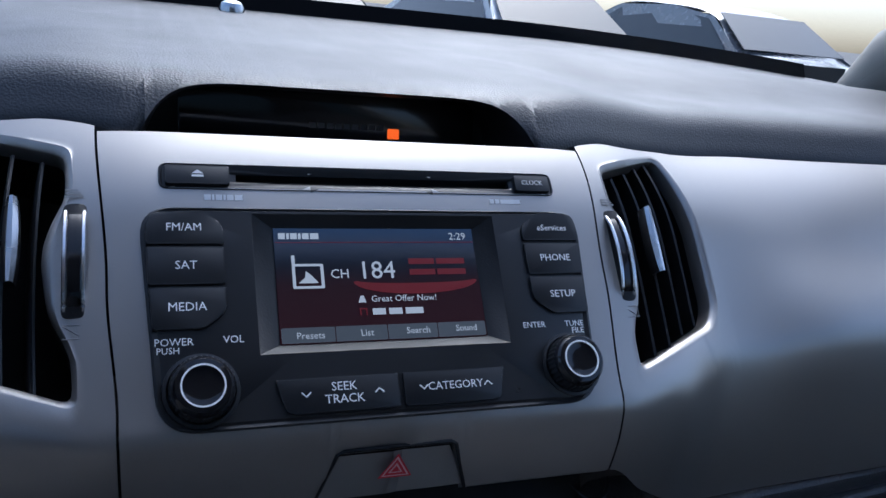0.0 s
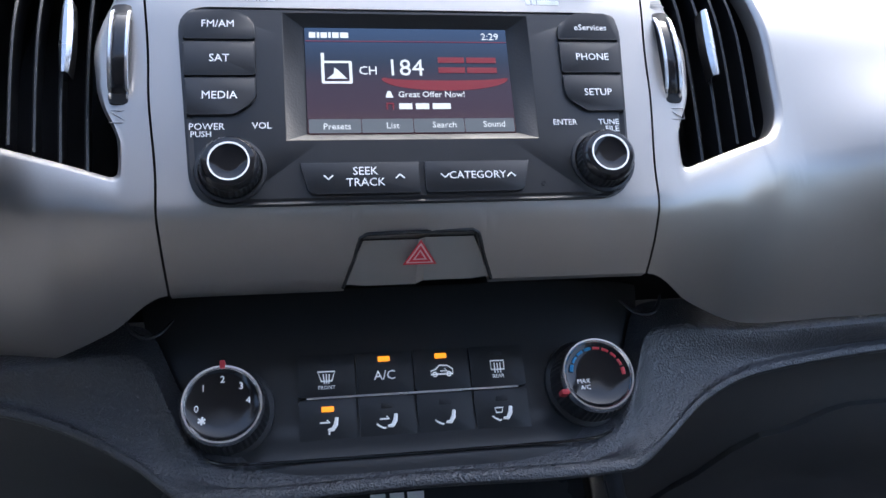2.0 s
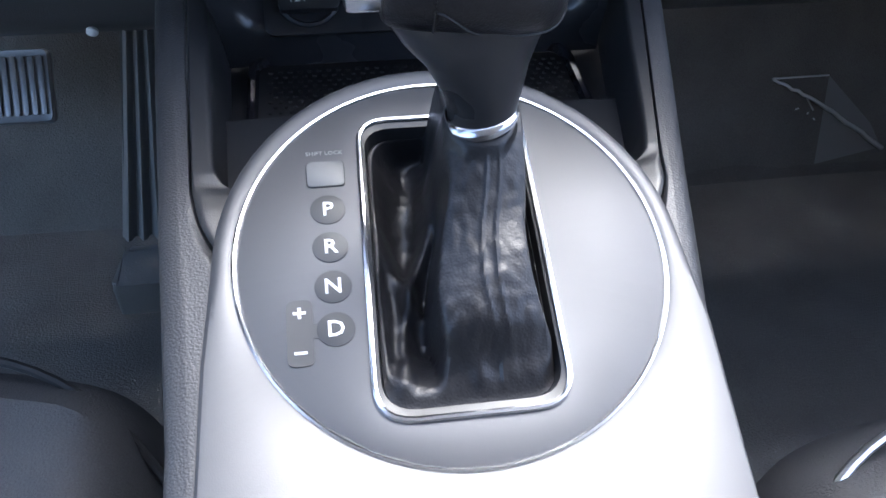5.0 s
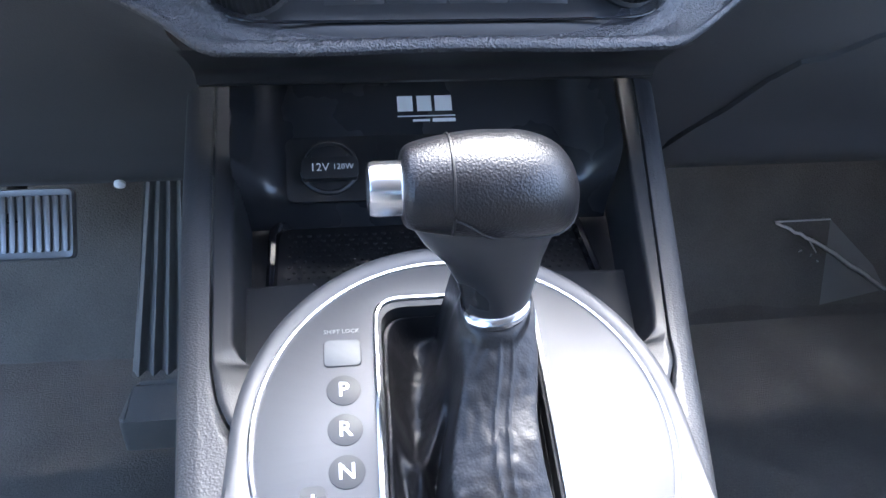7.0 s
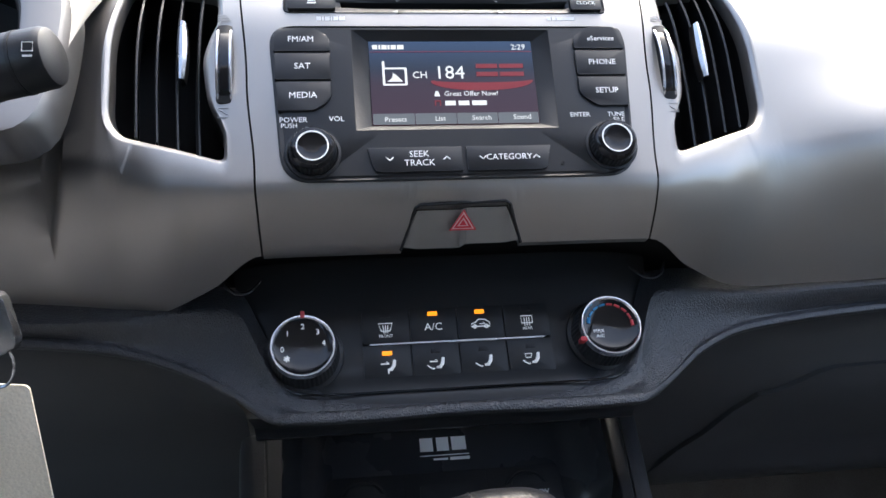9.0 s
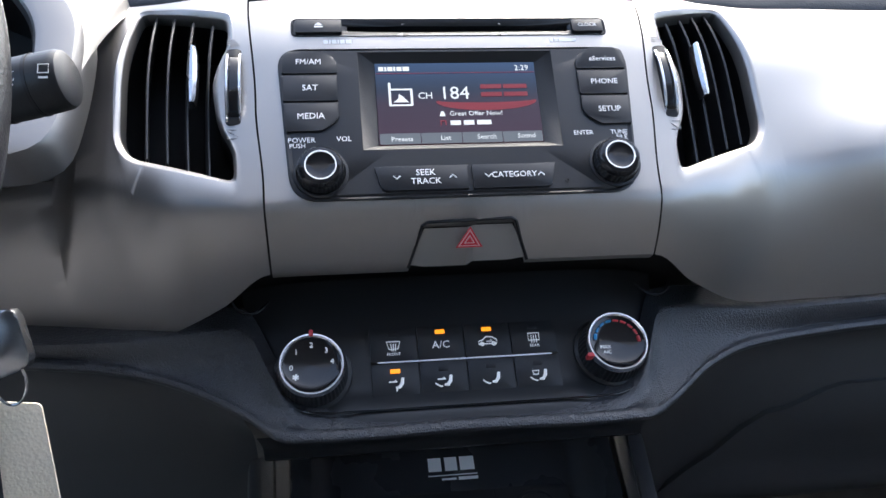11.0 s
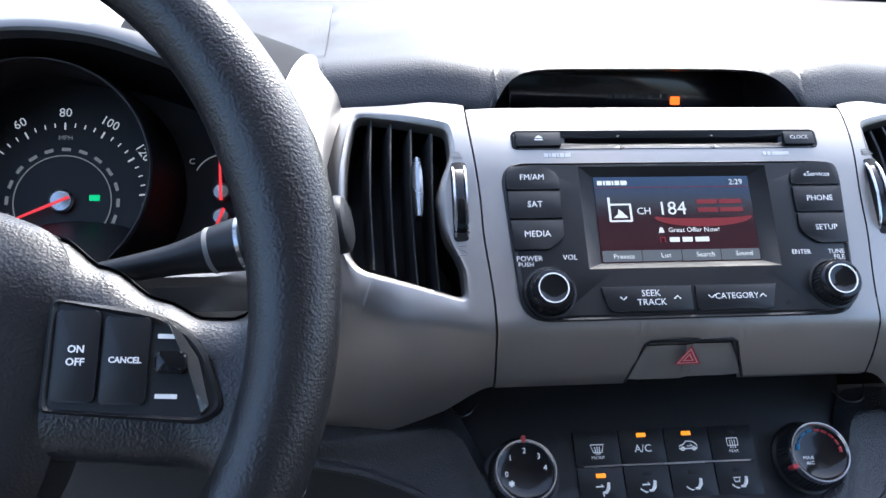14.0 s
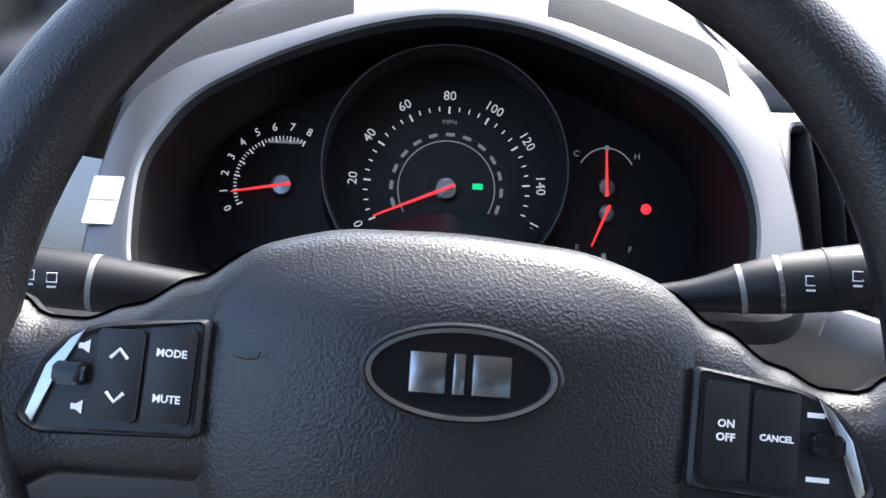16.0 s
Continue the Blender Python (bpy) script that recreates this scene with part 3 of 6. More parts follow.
# ---------------------------------------------------------------- air vents
def air_vent(sign, label):
    vent = thing("air_vent", label, "air vent", "vents in the dash")
    c = (0.162, 0.018)
    big = inset(VENT, -0.003, c)
    bm = bmesh.new()
    n = len(big)
    rows = []
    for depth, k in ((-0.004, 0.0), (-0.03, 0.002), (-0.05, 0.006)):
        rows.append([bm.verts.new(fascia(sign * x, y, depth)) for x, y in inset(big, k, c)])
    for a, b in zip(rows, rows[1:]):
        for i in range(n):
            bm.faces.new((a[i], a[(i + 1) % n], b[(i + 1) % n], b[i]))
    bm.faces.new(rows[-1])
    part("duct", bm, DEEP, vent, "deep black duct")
    for k in range(4):
        # upright blades, leaning with the opening's outer edge
        x0 = 0.1415 + 0.0121 * k
        lean = 0.002

        def top_of(x):
            return along([(0.1325, 0.060), (0.187, 0.081)], x)

        def low_of(x):
            return along([(0.1275, -0.044), (0.1865, -0.021)], x)
        bm = bmesh.new()
        cols = []
        for j in range(13):
            s = j / 12
            x = x0 + lean * math.sin(math.pi * s) * 0.8
            v = low_of(x) + (top_of(x) - low_of(x)) * s
            w = 0.0009
            cols.append([bm.verts.new(fascia(sign * (x + dx), v, dn)) for dx, dn in ((-w, -0.005), (0, -0.0042), (w, -0.005), (w + 0.004, -0.026), (-w + 0.004, -0.026))])
        for a, b in zip(cols, cols[1:]):
            for i in range(5):
                bm.faces.new((a[i], a[(i + 1) % 5], b[(i + 1) % 5], b[i]))
        part("slat", bm, FACE, vent, "upright black blade")
    tx = 0.1515 if sign < 0 else 0.1545
    tab = bmesh.new()
    secs = []
    for j in range(11):
        s = j / 10
        v = 0.0045 + 0.037 * s
        w = 0.0034 * math.sin(math.pi * (0.12 + 0.76 * s)) ** 0.5
        secs.append([tab.verts.new(fascia(sign * (tx + a * w), v, h)) for a, h in ((-1, -0.005), (-0.9, 0.002), (-0.3, 0.0042), (0.3, 0.0042), (0.9, 0.002), (1, -0.005))])
    for a, b in zip(secs, secs[1:]):
        for i in range(5):
            tab.faces.new((a[i], a[i + 1], b[i + 1], b[i]))
    tab.faces.new(secs[0])
    tab.faces.new(secs[-1][::-1])
    part("slider_tab", tab, SATIN, vent, "satin silver slider tab")
    # thumbwheel in its own slot beside the opening
    cx, cv = 0.1275, 0.0125
    slot = rounded([(-0.0046, -0.0245), (0.0046, -0.0245), (0.0046, 0.0245), (-0.0046, 0.0245)], 0.003)
    base = fascia(sign * cx, cv)
    wm = RAD.copy()
    wm.translation = base
    part("wheel_slot", prism(slot, -0.004, 0.0006, 0.0004, wm), DEEP, vent, "black slot")
    wheel = bmesh.new()
    secs = []
    for j in range(31):
        a = math.pi * (j / 30)
        r = 0.0225 - (0.0005 if j % 2 else 0)
        secs.append([wheel.verts.new(wm @ Vector((du, -r * math.cos(a), -0.003 + 0.36 * (r if abs(du) < 0.003 else r - 0.001) * math.sin(a)))) for du in (-0.0034, -0.0028, -0.001, 0.001, 0.0028, 0.0034)])
    for a, b in zip(secs, secs[1:]):
        for i in range(5):
            wheel.faces.new((a[i], a[i + 1], b[i + 1], b[i]))
    part("thumbwheel", wheel, GLOSS, vent, "ribbed thumbwheel")
    for du in (-0.0035, 0.0035):
        part("chrome_edge", tube([wm @ Vector((du, -0.0225 * math.cos(math.pi * j / 20), -0.0025 + 0.0085 * math.sin(math.pi * j / 20))) for j in range(21)], 0.0009, 6), CHROME, vent, "chrome edge of the thumbwheel")
    part("mark", bars(wm, [(-0.004, 0.0275 + 0.0014 * i, 0.003 - 0.001 * i, 0.0283 + 0.0014 * i) for i in range(3)], 0.0003), GREY, vent)
    part("mark", stroke(wm, [(-0.004, -0.033), (0.004, -0.033), (0.004, -0.0275), (-0.004, -0.0275), (0.004, -0.033)], 0.0002, 0.0005), GREY, vent)
    return vent


air_vent(1, "black louvred air vent before the passenger, set in silver trim")
air_vent(-1, "black louvred air vent beside the steering wheel, set in silver trim")

# ---------------------------------------------------------------- stereo
stereo = thing("car_stereo", "black car stereo with lit touch display, keys and two knobs", "stereo")
BEZ = rounded([(-0.096, -0.0605), (0.0965, -0.0605), (0.103, 0.034), (-0.1025, 0.034)], [0.016, 0.016, 0.014, 0.014], 7)
OPEN = [(-0.057, -0.0315), (0.057, -0.0315), (0.0575, 0.0315), (-0.0575, 0.0315)]
SCR = [(-0.0475, -0.0265), (0.0475, -0.0265), (0.0475, 0.0265), (-0.0475, 0.0265)]
part("face", annulus([(inset(BEZ, -0.0012), 0.001), (inset(BEZ, -0.0012), 0.0038), (BEZ, 0.0042), (inset(BEZ, 0.0022), 0.0036), (inset(BEZ, 0.004), 0.0044), (OPEN, 0.0044)], RAD), FACE, stereo, "satin black face")
part("screen_surround", annulus([(OPEN, 0.0044), (inset(OPEN, 0.0006), 0.0042), (SCR, -0.0006), (inset(SCR, 0.0008), -0.0008)], RAD, (0, 0), 4), DEEP, stereo, "sloped dark grey frame of the display")
part("chassis", prism(rect(-0.09, -0.054, 0.09, 0.03, 0.002), -0.06, -0.0032, 0, RAD), DEEP, stereo, "black metal case")
screen = part("display", prism(SCR, -0.003, 0.0, 0, RAD), DISPLAY, stereo, "lit display, blue above and red below", smooth=False)
SN = 0.0002
prints("display_text", (words("CH", 0.0042, RAD, -0.0192, 0.0045, SN), words("184", 0.0082, RAD, -0.002, 0.0058, SN), words("2:29", 0.0035, RAD, 0.0395, 0.0225, SN),
                          words("Great Offer Now!", 0.0029, RAD, 0.0095, -0.0075, SN)), S_WHITE, screen)
prints("display_text", (words("Presets", 0.0029, RAD, -0.0345, -0.0233, SN + 0.0002), words("List", 0.0029, RAD, -0.0095, -0.0230, SN + 0.0002), words("Search", 0.0029, RAD, 0.0142, -0.0228, SN + 0.0002),
                          words("Sound", 0.0029, RAD, 0.0375, -0.0226, SN + 0.0002)), S_WHITE, screen)
prints("menu_bar", [prism(rect(-0.047 + 0.0236 * i, -0.0263, -0.0238 + 0.0236 * i, -0.0195, 0.0006), 0, 0.0002, 0, RAD) for i in range(4)], S_GREY, screen)
prints("number_bar", [bars(RAD, [q4], SN) for q4 in [(-0.006 + q, -0.0148, -0.006 + q + w, -0.0119) for q, w in ((0, 0.006), (0.0076, 0.0062), (0.0154, 0.0084))]], S_WHITE, screen)
prints("station_bar", [bars(RAD, [q4], SN) for q4 in [(0.0135 + q, v, 0.0135 + q + w, v + 0.0028) for v in (0.0088, 0.0036) for q, w in ((0, 0.0126), (0.0136, 0.0142))]], S_RED, screen)
part("swoosh", prism([(0.048 * math.cos(a) * 0.62 + 0.0165, 0.0008 - 0.0062 * math.sin(a)) for a in [math.pi * i / 24 for i in range(25)]] + [(0.0165 + 0.028 * math.cos(a), 0.0012 - 0.0015 * math.sin(a)) for a in [math.pi - math.pi * i / 24 for i in range(25)]], 0.00005, 0.00015, 0, RAD), S_RED, screen, "red swoosh", smooth=False)
part("divider", bars(RAD, [(-0.0472, 0.0195, 0.0472, 0.0198)], SN), S_RED, screen, smooth=False)
ICON = rect(-0.0405, -0.002, -0.0265, 0.0095, 0.0008)
part("icon", join(annulus([(ICON, 0.0003), (inset(ICON, 0.0017, (-0.0335, 0.00375)), 0.0003)], RAD, (-0.0335, 0.00375), 16), bars(RAD, [(-0.0405, 0.0095, -0.039, 0.0135)], SN),
                  prism([(-0.038, 0.0005), (-0.029, 0.0005), (-0.032, 0.004), (-0.0345, 0.0062), (-0.035, 0.003)], SN, SN + 0.0001, 0, RAD)), S_WHITE, screen, smooth=False)
part("icon", prism([(-0.012, -0.009), (-0.0085, -0.009), (-0.0092, -0.0068), (-0.0095, -0.0058), (-0.011, -0.0058), (-0.0113, -0.0068)], SN, SN + 0.0001, 0, RAD), S_WHITE, screen, smooth=False)
part("icon", join(bars(RAD, [(-0.0118, -0.0149, -0.0112, -0.0118), (-0.0090, -0.0149, -0.0084, -0.0118), (-0.0118, -0.0122, -0.0084, -0.0116)], SN)), S_RED, screen, smooth=False)
prints("logo_bar", [bars(RAD, [q4], SN) for q4 in [(-0.0455 + q, 0.0213, -0.0455 + q + w, 0.0241) for q, w in ((0, 0.003), (0.0036, 0.0012), (0.0053, 0.003), (0.0088, 0.0012), (0.0106, 0.003), (0.0142, 0.0038))]], S_WHITE, screen)


def key(name, outline, text="", size=0.0034, at=None, n1=0.0058, label="", lines=None, wide=1.0):
    k = part(name, prism(outline, 0.003, n1, 0.0006, RAD), KEYCAP, stereo, label)
    cu = sum(p[0] for p in outline) / len(outline)
    cv = sum(p[1] for p in outline) / len(outline)
    if at:
        cu, cv = at
    rows = lines or ([text] if text else [])
    if rows:
        prints("print", [words(t, size, RAD, cu, cv + (len(rows) - 1 - 2 * i) * size * 0.72, n1 + 0.0001, wide=wide) for i, t in enumerate(rows)], GLOWPRINT, k)
    return k


key("key", rounded([(-0.1005, 0.0172), (-0.0695, 0.0172), (-0.0695, 0.0262), (-0.0775, 0.0318), (-0.1005, 0.0318)], [0.0008, 0.0008, 0.004, 0.002, 0.009]), "FM/AM", 0.0034, (-0.0855, 0.0245))
key("key", rounded([(-0.100, -0.0006), (-0.0695, -0.0006), (-0.0695, 0.0158), (-0.1005, 0.0158)], 0.0008), "SAT", 0.0036, (-0.085, 0.0075))
key("key", rounded([(-0.0985, -0.0195), (-0.079, -0.0195), (-0.0695, -0.013), (-0.0695, -0.002), (-0.0998, -0.002)], [0.001, 0.002, 0.004, 0.0008, 0.0008]), "MEDIA", 0.0036, (-0.085, -0.0105))
key("key", rounded([(0.0715, 0.0185), (0.1015, 0.0185), (0.1018, 0.0328), (0.081, 0.0328), (0.0715, 0.0262)], [0.0008, 0.0008, 0.009, 0.002, 0.004]), "eServices", 0.003, (0.088, 0.0248))
key("key", rounded([(0.0715, 0.0012), (0.1005, 0.0012), (0.1013, 0.0170), (0.0715, 0.0170)], 0.0008), "PHONE", 0.0034, (0.087, 0.0092))
key("key", rounded([(0.0815, -0.0185), (0.0995, -0.0185), (0.1003, -0.0002), (0.0715, -0.0002), (0.0715, -0.0115)], [0.002, 0.001, 0.0008, 0.0008, 0.004]), "SETUP", 0.0034, (0.0875, -0.0092))
sk = key("rocker_key", rounded([(-0.0478, -0.0570), (0.0003, -0.0570), (0.0003, -0.0425), (-0.0515, -0.0425)], [0.003, 0.001, 0.001, 0.001]), "", 0.0036, (-0.0235, -0.0495), lines=["SEEK", "TRACK"])
ck = key("rocker_key", rounded([(0.0027, -0.0570), (0.0470, -0.0570), (0.0507, -0.0425), (0.0027, -0.0425)], [0.001, 0.003, 0.001, 0.001]), "CATEGORY", 0.0034, (0.0262, -0.0495))
for k, us in ((sk, (-0.0395, -0.0085)), (ck, (0.0115, 0.0415))):
    for u, d in zip(us, (-1, 1)):
        part("arrow", stroke(RAD, [(u - 0.0019, -0.0495 - 0.0009 * d), (u, -0.0495 + 0.0009 * d), (u + 0.0019, -0.0495 - 0.0009 * d)], 0.0059, 0.0007), GLOWPRINT, k)
prints("print", (words("POWER", 0.003, RAD, -0.0905, -0.0248, 0.0045), words("PUSH", 0.0026, RAD, -0.0928, -0.0283, 0.0045), words("VOL", 0.003, RAD, -0.0672, -0.0245, 0.0045),
                   words("ENTER", 0.0027, RAD, 0.0700, -0.0238, 0.0045), words("TUNE", 0.0027, RAD, 0.0912, -0.0238, 0.0045), words("FILE", 0.0027, RAD, 0.0925, -0.0272, 0.0045)), GLOWPRINT, stereo)
part("pinhole", lathe([(0.0013, 0), (0.0013, 0.0005), (0.0007, 0.0005), (0.0006, 0.0001)], 14, RAD @ Matrix.Translation((0.0565, -0.0535, 0.0042))), DEEP, stereo)
for u, v in ((-0.0805, -0.0448), (0.0858, -0.0432)):
    km = RAD @ Matrix.Translation((u, v, 0.004))
    knob = part("knob", lathe([(0.0128, -0.001), (0.0128, 0.0065), (0.0122, 0.0078)], 72, km, 0.035), BLACK, stereo, "knurled black knob")
    part("collar", lathe([(0.0152, 0), (0.0150, 0.0010), (0.0136, 0.0013), (0.0128, 0.0004)], 40, km), FACE, knob)
    part("cap", lathe([(0.0123, 0.0072), (0.0119, 0.0090), (0.0106, 0.0104), (0.0086, 0.0107), (0.0080, 0.0103), (0.004, 0.0101), (0.0, 0.0101)], 48, km), GLOSS, knob, "gloss black cap")
    # ring shares the print's added glow, though it is no lamp
    part("ring", lathe([(0.0086, 0.0105), (0.0086, 0.0110), (0.0079, 0.0110), (0.0079, 0.0104)], 48, km), GLOWPRINT, knob, "thin pale ring with a faint added glow")

# disc slot above
slot_m = RAD @ Matrix.Translation((0, 0.0502, 0.0012)) @ Matrix.Rotation(radians(-4.5), 4, "X")
player = thing("disc_slot", "narrow black disc slot with eject and clock keys", "disc player")
SL = rect(-0.0945, -0.0062, 0.0945, 0.0062, 0.0035)
part("slot_frame", annulus([(inset(SL, -0.0008), -0.001), (inset(SL, -0.0006), 0.0008), (SL, 0.0010), (inset(SL, 0.0008), 0.0004), (rect(-0.069, -0.0045, 0.073, 0.0045, 0.001), 0.0002), (rect(-0.0625, -0.0020, 0.0715, 0.0022, 0.0008), -0.0012),
                            (rect(-0.0620, -0.0015, 0.0710, 0.0017, 0.0008), -0.006)], slot_m, (0, 0), 64, True), FACE, player, "black slot frame")
ej = part("eject_key", prism(rect(-0.0925, -0.0046, -0.0655, 0.0044, 0.001), 0.0, 0.0026, 0.0006, slot_m), KEYCAP, player)
part("print", join(prism([(-0.0815, 0.0003), (-0.0765, 0.0003), (-0.079, 0.0022)], 0.0026, 0.0028, 0, slot_m), bars(slot_m, [(-0.0815, -0.0013, -0.0765, -0.0003)], 0.0026)), WHITE, ej, smooth=False)
cl = part("clock_key", prism(rect(0.0735, -0.0046, 0.0925, 0.0040, 0.001), 0.0, 0.0026, 0.0006, slot_m), KEYCAP, player)
part("print", words("CLOCK", 0.0024, slot_m, 0.083, -0.0002, 0.0027), WHITE, cl, smooth=False)
prints("logo_bar", [bars(RAD, [q4], 0.0027) for q4 in [(-0.0765 + q, 0.0386, -0.0765 + q + w, 0.0412) for q, w in ((0, 0.0028), (0.0033, 0.001), (0.0048, 0.0028), (0.0081, 0.001), (0.0096, 0.0028), (0.0129, 0.0034))]], WHITE, player)
prints("logo_bar", [bars(RAD, [q4], 0.0027) for q4 in [(0.0585 + q, 0.0389, 0.0585 + q + w, 0.0412) for q, w in ((0, 0.0022), (0.003, 0.0022), (0.0057, 0.0108))]], WHITE, player)

# ---------------------------------------------------------------- hazard switch
hazard = thing("hazard_switch", "grey hazard switch with red triangle in silver trim", "switch")


def hz(x, v, off):
    return fascia(x, v, off)


def hazard_body():
    bm = bmesh.new()
    cols = []
    for i in range(25):
        x = -0.0335 + 0.067 * i / 24
        lo = -0.0891
        hi = min(centre_low(x) - 0.0008, -0.0733) if abs(x) < 0.0330 else -0.089
        w = abs(x) / 0.0335
        dip = -0.0012 - 0.0035 * (1 - smoothstep(0.72, 0.98, w))
        cols.append([bm.verts.new(hz(x * 0.985, lo + (hi - lo) * j / 12, dip if 1 < j < 12 else dip - 0.0004)) for j in range(13)])
    for a, b in zip(cols, cols[1:]):
        for j in range(12):
            bm.faces.new((a[j], b[j], b[j + 1], a[j + 1]))
    return bm


part("button", hazard_body(), material("warm_grey_plastic", (0.28, 0.265, 0.25), 0.4, 0.3, 0.05, 2000, 0.05), hazard, "warm grey push surface")
# the gap's shade is drawn as a black tube along the notch
part("shadow_gap", tube([hz(s * 1.0, v, 0.0002) for s, v in ((-0.0338, -0.0905), (-0.0262, -0.0735), (-0.0235, -0.0722), (0.0235, -0.0722), (0.0262, -0.0735), (0.0338, -0.0905))], 0.0009, 8), DEEP, hazard, "black line drawn for the shade in the notch's gap")
_t = hz(0, -0.0790, 0) - hz(0, -0.0820, 0)
HZM = plane_frame(tuple(hz(0.0005, -0.0806, -0.0037)), math.degrees(math.atan2(_t.y, _t.z)))


def triangle_ring(r0, r1, h):
    return annulus([([(r0 * math.cos(a), r0 * math.sin(a)) for a in (math.pi / 2, math.pi / 2 + 2.0944, math.pi / 2 + 4.1888)], 0.0003), ([(r1 * math.cos(a), r1 * math.sin(a)) for a in (math.pi / 2, math.pi / 2 + 2.0944, math.pi / 2 + 4.1888)], h)], HZM, (0, 0), 12)


REDFILL = material("hazard_red", (0.62, 0.03, 0.05), 0.4, 0, 0, 900, 0.02)
PINK = material("hazard_pink", (0.75, 0.42, 0.42), 0.4, 0, 0, 900, 0.02)
part("triangle", triangle_ring(0.0090, 0.0, 0.0003), REDFILL, hazard, "red triangle", smooth=False)
for a, b in ((0.0074, 0.0060), (0.0038, 0.0024)):
    part("triangle_line", triangle_ring(a, b, 0.0004), PINK, hazard, smooth=False)

# ---------------------------------------------------------------- climate panel
climate = thing("climate_panel", "black climate control panel with two round dials and lit keys", "climate control")


def build_climate():
    def f(i, j):
        v = -0.040 + 0.098 * j
        half = along([(-0.040, 0.094), (-0.030, 0.100), (-0.020, 0.109), (0.0, 0.122), (0.03, 0.130), (0.06, 0.134)], v)
        n = 0.007 * (1 - smoothstep(-0.034, -0.012, v)) - 0.012 * (abs(i - 0.5) * 2) ** 6
        return CLI @ Vector(((i * 2 - 1) * half, v, n))
    return sheet(f, 48, 24)


part("panel", build_climate(), BLACK, climate, "satin black panel")
EDGE = [(0.1235, 0.046, -0.010), (0.1235, 0.030, -0.010), (0.1205, 0.008, -0.007), (0.115, -0.008, -0.003), (0.107, -0.020, 0.002), (0.096, -0.0275, 0.0055), (0.080, -0.0300, 0.0072), (0.04, -0.0305, 0.0074)]
EDGE = [(-u, v, n) for u, v, n in EDGE] + EDGE[::-1]
part("panel_edge", tube([CLI @ spline(EDGE, i / 90) for i in range(91)], 0.0008, 8), GLOSS, climate, "thin glossy edge")
U4 = [-0.042, -0.013, 0.016, 0.045]
for r, (v0, v1) in enumerate(((0.0008, 0.0222), (-0.0222, -0.0008))):
    for i, u in enumerate(U4):
        if r:
            shape = rounded([(u - 0.0138, v0 + (0.0012 if i in (1, 2) else 0)), (u + 0.0138, v0 + (0.0012 if i in (1, 2) else 0)), (u + 0.0141, v1), (u - 0.0141, v1)], 0.0016)
        else:
            shape = rounded([(u - 0.0141, v0), (u + 0.0141, v0), (u + 0.0141, v1), (u - 0.0141, v1)], 0.0012)
        k = part("key", prism(shape, -0.001, 0.0022, 0.0006, CLI), KEYCAP, climate)
        lit = (r == 0 and i in (1, 2)) or (r == 1 and i == 0)
        lv = 0.0183 if r == 0 else -0.0056
        part("indicator", prism(rect(u - 0.0030, lv - 0.0013, u + 0.0030, lv + 0.0013, 0.0004), 0.0022, 0.0026, 0.0001, CLI), AMBER if lit else DEEP, k, "lit amber lamp" if lit else "")
        n = 0.0023
        if r == 0:
            c = 0.0105
            if i == 0:
                g = [stroke(CLI, [(u - 0.0042, c + 0.0028), (u + 0.0042, c + 0.0028), (u + 0.0026, c - 0.0020), (u - 0.0026, c - 0.0020)], n, 0.0008, True)] + [stroke(CLI, [(u + d, c + 0.0015), (u + d * 0.7, c - 0.0034)], n, 0.0006) for d in (-0.0015, 0, 0.0015)] + [words("FRONT", 0.0018, CLI, u, c - 0.0053, n)]
            elif i == 1:
                g = [words("A/C", 0.0046, CLI, u, c - 0.0008, n)]
            elif i == 2:
                g = [stroke(CLI, [(u - 0.0058, c - 0.0018), (u - 0.0055, c), (u - 0.003, c + 0.0008), (u - 0.001, c + 0.0028), (u + 0.003, c + 0.0026), (u + 0.0056, c + 0.0006), (u + 0.0057, c - 0.0018)], n, 0.0008, True), stroke(CLI, [(u - 0.0008, c - 0.0002), (u + 0.0028, c - 0.0002), (u + 0.0016, c + 0.0010)], n, 0.0006),
                     stroke(CLI, [(u - 0.0036 + 0.0011 * math.cos(a), c - 0.0018 + 0.0011 * math.sin(a)) for a in [math.pi * q / 5 for q in range(10)]], n, 0.0008, True), stroke(CLI, [(u + 0.0036 + 0.0011 * math.cos(a), c - 0.0018 + 0.0011 * math.sin(a)) for a in [math.pi * q / 5 for q in range(10)]], n, 0.0008, True)]
            else:
                g = [stroke(CLI, [(u - 0.0034, c + 0.0036), (u + 0.0034, c + 0.0036), (u + 0.0034, c - 0.0010), (u - 0.0034, c - 0.0010)], n, 0.0008, True)] + [stroke(CLI, [(u + d, c + 0.0024), (u + d, c - 0.0028)], n, 0.0006) for d in (-0.0015, 0, 0.0015)] + [words("REAR", 0.0018, CLI, u, c - 0.0045, n)]
        else:
            c = -0.0135
            g = [tube([CLI @ Vector((u + a, c + b, n)) for a, b in ((0.0042, 0.0036), (0.0036, 0.0002), (0.0020, -0.0022), (-0.0002, -0.0022))], [0.0009, 0.0012, 0.0011, 0.0006], 6)]
            if i in (0, 1):
                g.append(stroke(CLI, [(u - 0.0040, c + 0.0014), (u + 0.0008, c + 0.0014), (u - 0.0006, c + 0.0026)], n, 0.0009))
            if i in (1, 2, 3):
                g.append(stroke(CLI, [(u - 0.0056, c - 0.0008), (u - 0.0042, c - 0.0020), (u - 0.0020, c - 0.0032), (u - 0.0012, c - 0.0028)], n, 0.0009))
